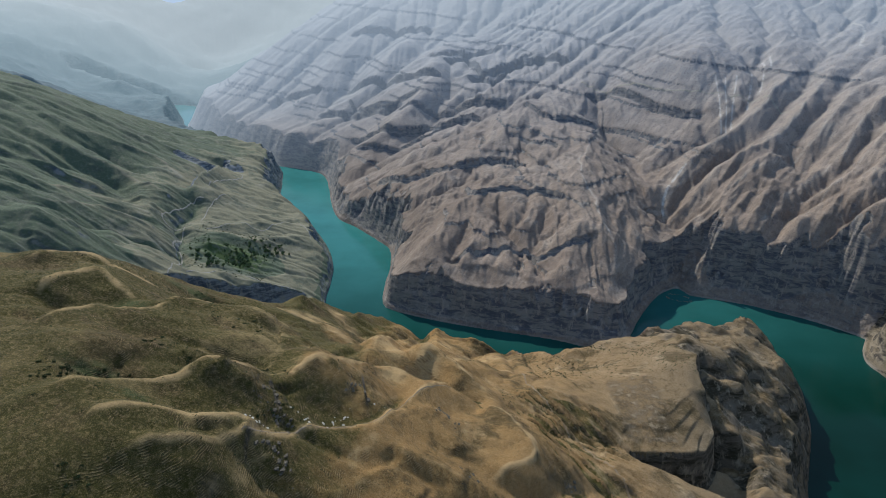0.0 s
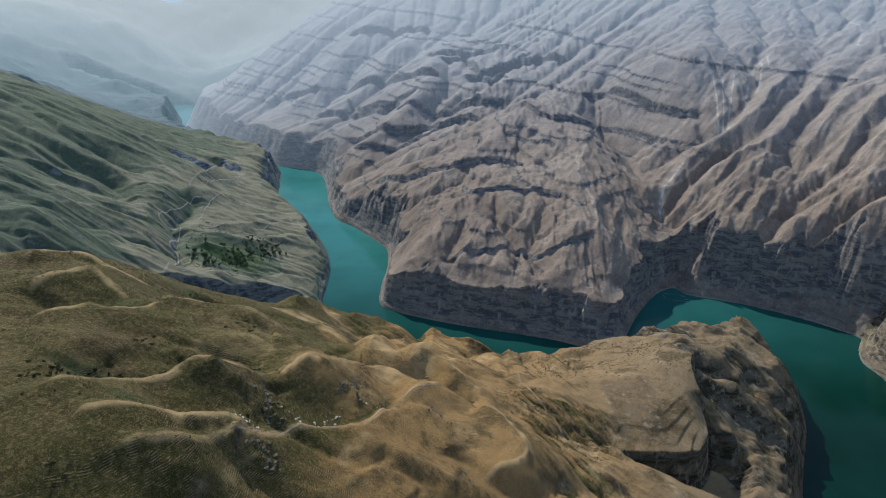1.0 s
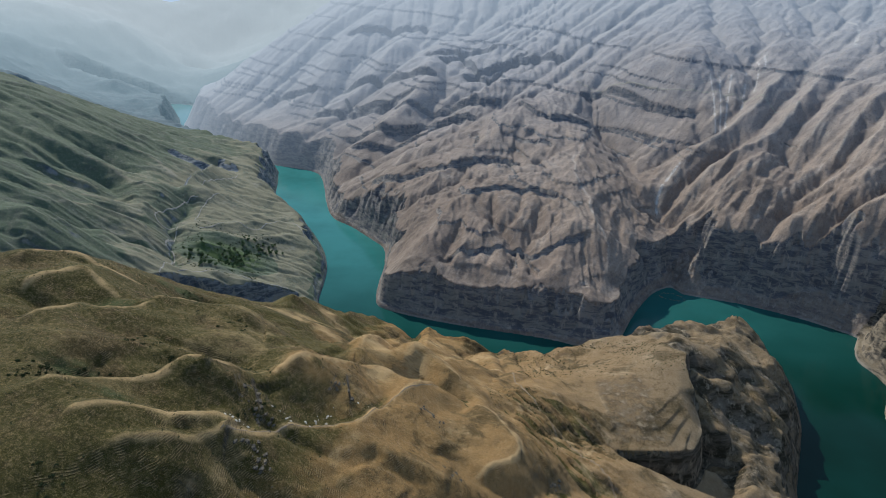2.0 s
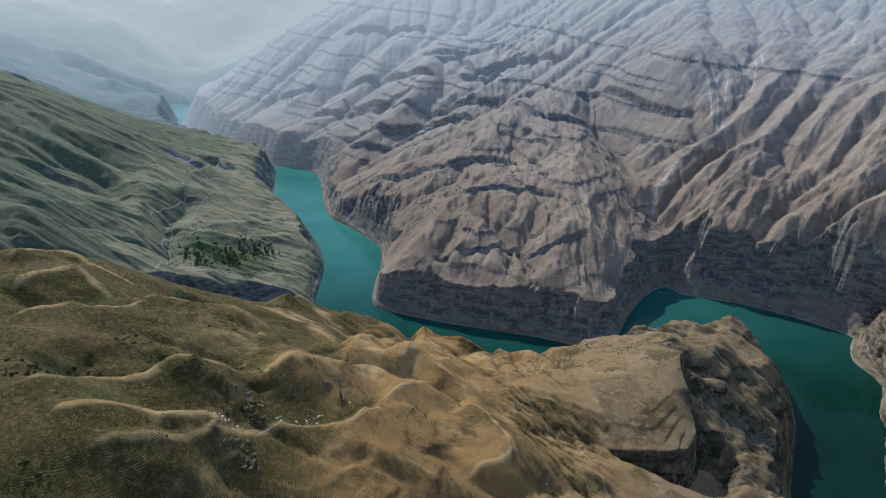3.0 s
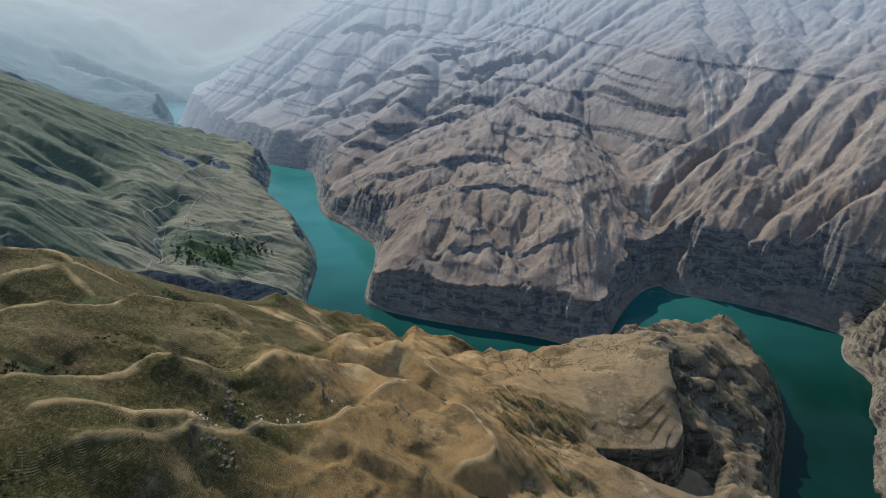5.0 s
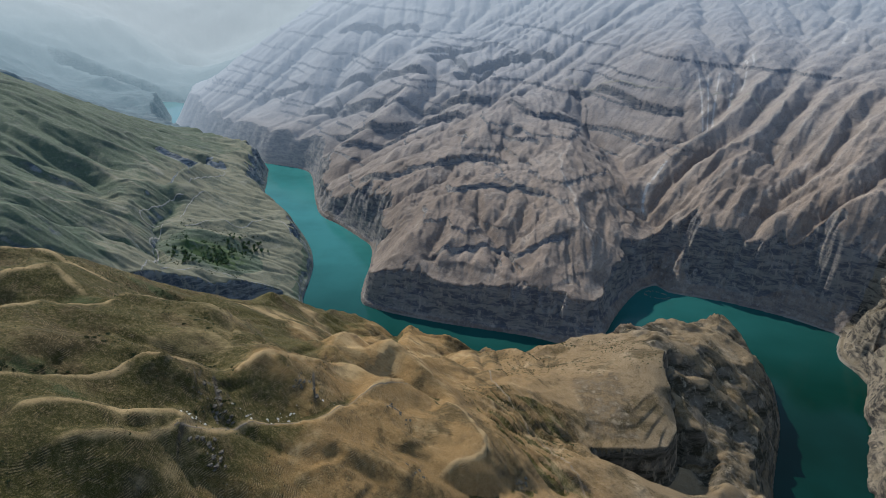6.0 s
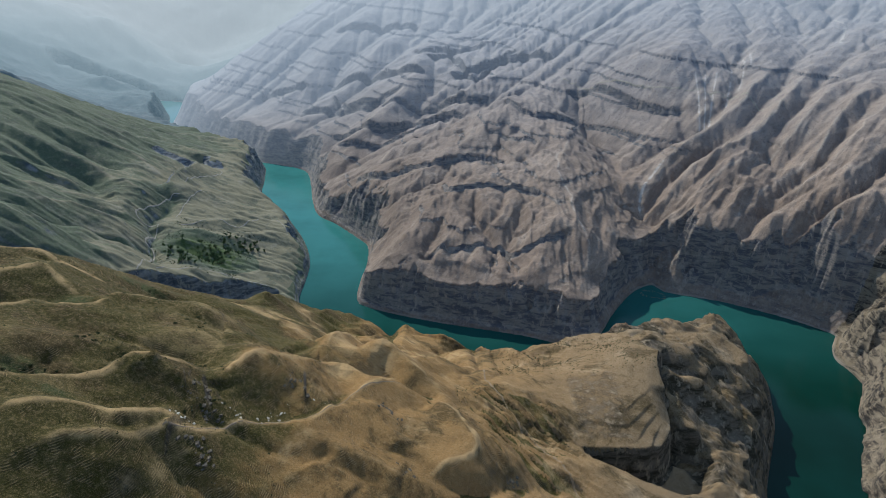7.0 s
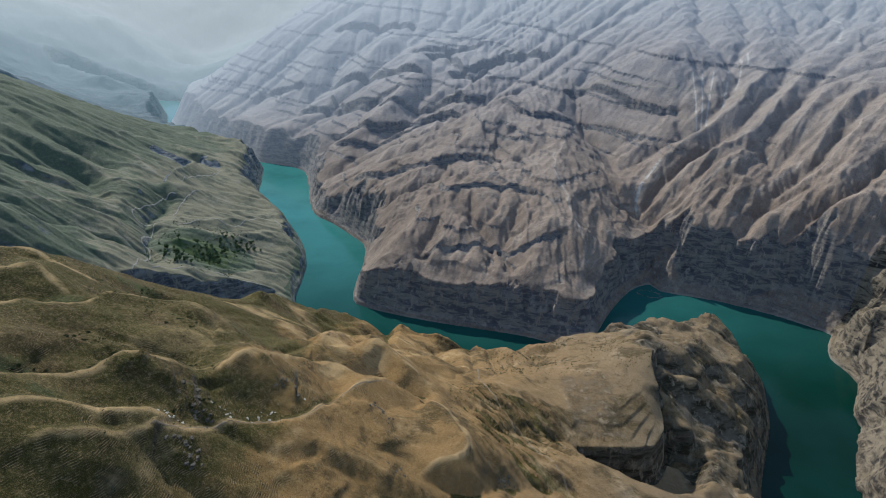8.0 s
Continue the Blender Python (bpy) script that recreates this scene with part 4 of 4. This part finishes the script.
M_ROCK = earth_material("pale_limestone", (0.36, 0.32, 0.25), (0.56, 0.51, 0.42), 0.8)
M_CRAG = earth_material("grey_crag", (0.035, 0.030, 0.022), (0.15, 0.12, 0.085), 1.2)
M_LEAF = earth_material("shrub_leaves", (0.018, 0.028, 0.008), (0.045, 0.060, 0.018), 0.9)
M_TREE = earth_material("tree_leaves", (0.050, 0.085, 0.030), (0.100, 0.145, 0.060), 0.5)
M_BARK = earth_material("bark", (0.07, 0.055, 0.04), (0.13, 0.10, 0.075), 3.0)
M_LOG = earth_material("driftwood", (0.16, 0.115, 0.07), (0.30, 0.22, 0.14), 1.2)


def mesh_object(name, bm, material, parent=None):
    me = bpy.data.meshes.new(name)
    bm.to_mesh(me)
    bm.free()
    me.materials.append(material)
    ob = new(name, me)
    ob.parent = parent
    return ob


def track(label, width, *points):
    """A dirt track laid over the ground, its edges uneven and a little sunk."""
    line = curve(points, 2.0)
    bm = bmesh.new()
    last = None
    for n, p in enumerate(line):
        ahead = line[min(n + 1, len(line) - 1)] - line[max(n - 1, 0)]
        side = np.array((-ahead[1], ahead[0])) / (np.hypot(*ahead) + 1e-9)
        half = 0.5 * width * (0.8 + 0.35 * noise.noise(Vector((p[0] * 0.11, p[1] * 0.11, 0))))
        row = []
        for u in (-1.3, -0.8, 0, 0.8, 1.3):
            q = p + side * half * u
            row.append(bm.verts.new((q[0], q[1], ground_z(*q) + (-0.25 if abs(u) > 1 else 0.13 if points[0][1] < 565 else 0.35))))
        if last:
            for a, b, c, d in zip(last, last[1:], row[1:], row):
                bm.faces.new((a, b, c, d))
        last = row
    for f in bm.faces:
        f.smooth = True
        if f.normal.z < 0:
            f.normal_flip()
    tagged(mesh_object("path", bm, M_TRACK if points[0][1] < 565 else M_ROAD), label, "dirt track", kind="structure")


track("pale trodden dirt track along a grassy ridge crest", 0.9, (-104, 223), (-96, 233), (-85, 255), (-64, 271), (-54, 281), (-42, 310), (-28, 339), (-10, 368))
track("light vehicle track crossing the eroded slope", 1.6, (58, 520), (55, 480), (57, 446), (68, 418), (79, 385), (90, 364), (101, 340), (108, 318))
track("winding pale dirt road up the side valley", 2.0, (-353, 671), (-362, 728), (-377, 789), (-388, 813), (-400, 822), (-408, 867), (-415, 900), (-432, 884), (-446, 903), (-436, 950), (-431, 988), (-418, 996))
track("pale dirt road on the bench above the canyon", 1.9, (-401, 932), (-404, 975), (-402, 1032), (-390, 1046))
track("dirt road bending below a rock comb", 1.9, (-430, 1049), (-432, 1107), (-419, 1172), (-421, 1208), (-434, 1222))
track("dirt road along the edge of a bench", 2.2, (-346, 730), (-323, 762), (-293, 780), (-256, 783), (-226, 797))
track("field track over a grassy bench", 1.8, (-384, 906), (-349, 950), (-314, 955), (-280, 1030), (-250, 1000), (-240, 975))
track("long thin road cut across the mountain slope", 4.0, (279, 1462), (372, 1376), (442, 1300), (519, 1265), (565, 1242), (588, 1193), (620, 1151))


# ---- rocks ----
def boulder(name, size, seed, material, flat=0.7):
    bm = bmesh.new()
    bmesh.ops.create_icosphere(bm, subdivisions=2, radius=size)
    for v in bm.verts:
        d = v.co.normalized()
        push = 1 + 0.38 * noise.noise(d * 1.6 + Vector((seed * 7.1, 0, 0))) + 0.14 * noise.noise(d * 4.2 + Vector((0, seed * 3.3, 0)))
        v.co = Vector((d.x * 1.15, d.y * 0.9, d.z * flat)) * size * push
    return mesh_object(name, bm, material)


def scatter(spots, count, spread, rng):
    for n in range(count):
        x, y = spots[n % len(spots)]
        yield x + rng.gauss(0, spread), y + rng.gauss(0, spread)


def lay(first, spots, rng, small, large, sink=0.25, group=""):
    """Copies of one thing over the ground, each turned and sized by chance; the first goes to the first spot."""
    for n, (x, y) in enumerate(spots):
        size = rng.uniform(small, large)
        m = Matrix.LocRotScale((x, y, ground_z(x, y) - sink * size), Euler((rng.uniform(-0.2, 0.2), rng.uniform(-0.2, 0.2), rng.uniform(0, 6.28))), None)
        ob = first if n == 0 else copy_thing(first, m)
        ob.scale = (size, size, size * rng.uniform(0.8, 1.15))
        ob.location, ob.rotation_euler = m.translation, m.to_euler()


rng = random.Random(7)
for n in range(3):
    rock = tagged(boulder("boulder", 1.0, n + 1, M_ROCK), "pale weathered limestone boulder in a grassy gully", "rock", "boulders in the gully")
    spots = list(scatter([(-105, 238), (-101, 240), (-91, 263), (-89, 262), (-80, 270), (-76, 275), (-71, 279), (-72, 281), (-66, 288), (-54, 302)], 13, 2.6, rng))
    lay(rock, spots, rng, 0.3, 0.9, 0.2)
for n in range(3):
    rock = tagged(boulder("outcrop", 1.0, n + 11, M_CRAG, 0.55), "grey-brown rock outcrop breaking through a grass slope", "rock outcrop", "outcrops on the slopes")
    spots = list(scatter([(-106, 262), (-98, 254), (-95, 252), (-71, 303), (-65, 304), (-92, 225), (-88, 222), (-20, 322), (-16, 318), (60, 300), (66, 296), (-3, 268)], 48, 3.6, rng))
    lay(rock, spots, rng, 0.5, 1.9, 0.62)


# ---- shrubs and trees ----
def leaf_clump(bm, centre, radius, count, leaf, rng):
    """Many small bent leaf sprays about a centre."""
    for _ in range(count):
        d = Vector((rng.gauss(0, 1), rng.gauss(0, 1), rng.gauss(0, 0.8))).normalized()
        p = Vector(centre) + d * radius * rng.uniform(0.55, 1.0)
        u = d.orthogonal().normalized()
        u.rotate(Matrix.Rotation(rng.uniform(0, 6.28), 3, d))
        v = d.cross(u)
        k = leaf * rng.uniform(0.6, 1.3)
        a, b, c, e = (bm.verts.new(p + q) for q in (u * k, v * k * 0.7 + d * k * 0.3, -u * k, -v * k * 0.7 + d * k * 0.3))
        bm.faces.new((a, b, c)), bm.faces.new((a, c, e))


def stem(bm, foot, top, r0, r1):
    foot, top = Vector(foot), Vector(top)
    axis = (top - foot).normalized()
    u = axis.orthogonal().normalized()
    v = axis.cross(u)
    rings = []
    for p, r in ((foot, r0), (top, r1)):
        rings.append([bm.verts.new(p + (u * math.cos(t) + v * math.sin(t)) * r) for t in (0, 1.26, 2.51, 3.77, 5.03)])
    for n in range(5):
        bm.faces.new((rings[0][n], rings[0][(n + 1) % 5], rings[1][(n + 1) % 5], rings[1][n]))


def shrub(seed):
    rng = random.Random(seed)
    root = new("shrub")
    wood, leaves = bmesh.new(), bmesh.new()
    for _ in range(5):
        a, r = rng.uniform(0, 6.28), rng.uniform(0.25, 0.75)
        tip = (math.cos(a) * r, math.sin(a) * r, rng.uniform(0.15, 0.5))
        stem(wood, (0, 0, -0.3), tip, 0.06, 0.025)
        leaf_clump(leaves, tip, rng.uniform(0.35, 0.55), 26, 0.16, rng)
    mesh_object("stems", wood, M_BARK, root)
    mesh_object("foliage", leaves, M_LEAF, root)
    return tagged(root, "low dark green shrub on the dry grass slope", "shrub", "shrubs on the hillside")


def tree(seed):
    rng = random.Random(seed)
    root = new("tree")
    wood, leaves = bmesh.new(), bmesh.new()
    stem(wood, (0, 0, -0.4), (0.05, 0, 2.2), 0.22, 0.13)
    stem(wood, (0.05, 0, 2.2), (0.1, 0.1, 4.0), 0.13, 0.05)
    for _ in range(9):
        a, z = rng.uniform(0, 6.28), rng.uniform(0.6, 3.4)
        r = rng.uniform(0.7, 1.7) * (1.15 - z / 7)
        tip = (math.cos(a) * r, math.sin(a) * r, z + 0.6)
        stem(wood, (0.05, 0, min(z, 3.6) - 0.3), tip, 0.07, 0.03)
        leaf_clump(leaves, tip, rng.uniform(0.8, 1.25), 44, 0.30, rng)
    mesh_object("trunk", wood, M_BARK, root)
    mesh_object("crown", leaves, M_TREE, root)
    return tagged(root, "small leafy green tree in a sheltered grove", "tree", "trees of the grove")


for n in range(4):
    spots = list(scatter([(-190, 236), (-182, 238), (-175, 244), (-167, 248), (-161, 250), (-153, 286), (-147, 282), (-96, 256), (-165, 282), (-211, 330), (-198, 330), (-190, 414), (-203, 431), (-132, 336), (-146, 172), (-150, 176), (-118, 300), (-100, 250)], 40, 5.5, rng))
    lay(shrub(20 + n), spots, rng, 0.5, 1.6, 0.1)
for n in range(3):
    spots = list(scatter([(-346, 806), (-333, 853), (-306, 896), (-290, 886), (-311, 836), (-332, 790), (-303, 860), (-320, 845), (-275, 905), (-355, 815)], 40, 10.0, rng))
    lay(tree(40 + n), spots, rng, 0.7, 1.5, 0.05)


def scrub():
    """Countless small bushes, thickest in the gullies and on the benches."""
    rng = random.Random(5)
    bm = bmesh.new()
    areas = (((-150, 270), (130, 140), 1500, 0.75), ((-210, 380), (90, 70), 700, 0.9), ((140, 560), (110, 90), 2600, 1.0), ((70, 400), (60, 60), 900, 0.9), ((-330, 850), (90, 120), 900, 1.6), ((330, 560), (110, 140), 900, 0.9), ((-60, 500), (110, 110), 500, 0.7), ((-20, 250), (110, 90), 300, 0.45))
    for (cx, cy), (w, d), count, size in areas:
        for _ in range(count):
            x, y = cx + rng.uniform(-0.5, 0.5) * 2 * w * 0.7, cy + rng.uniform(-0.5, 0.5) * 2 * d * 0.7
            if noise.noise(Vector((x * 0.03, y * 0.03, 2.0))) + rng.uniform(-0.35, 0.35) < 0.0:
                continue
            z = ground_z(x, y)
            if z < 4:
                continue
            k = size * rng.uniform(0.5, 1.4)
            leaf_clump(bm, (x, y, z + 0.2 * k), k * 0.55, 7, k * 0.34, rng)
    tagged(mesh_object("scrub", bm, M_LEAF), "scattered tiny dark bushes and thistles over the slopes", "scrub", kind="stuff")


scrub()


def driftwood():
    """A raft of floating trunks in the cove."""
    rng = random.Random(3)
    for n, (x, y) in enumerate(curve([(322, 873), (323, 864), (338, 857), (351, 856), (353, 868), (341, 880), (326, 880)], 4.2)):
        bm = bmesh.new()
        stem(bm, (-2.4, 0, 0), (0, 0.1, 0.1), 0.22, 0.30)
        stem(bm, (0, 0.1, 0.1), (2.3, -0.1, 0), 0.30, 0.16)
        log = mesh_object("driftwood_log", bm, M_LOG)
        log.matrix_world = pose(x + rng.uniform(-1, 1), y + rng.uniform(-1, 1), 0.1, 0, 0, rng.uniform(-40, 200))
        tagged(log, "bleached floating driftwood log on the green water", "log", "logs drifting in the cove")


driftwood()
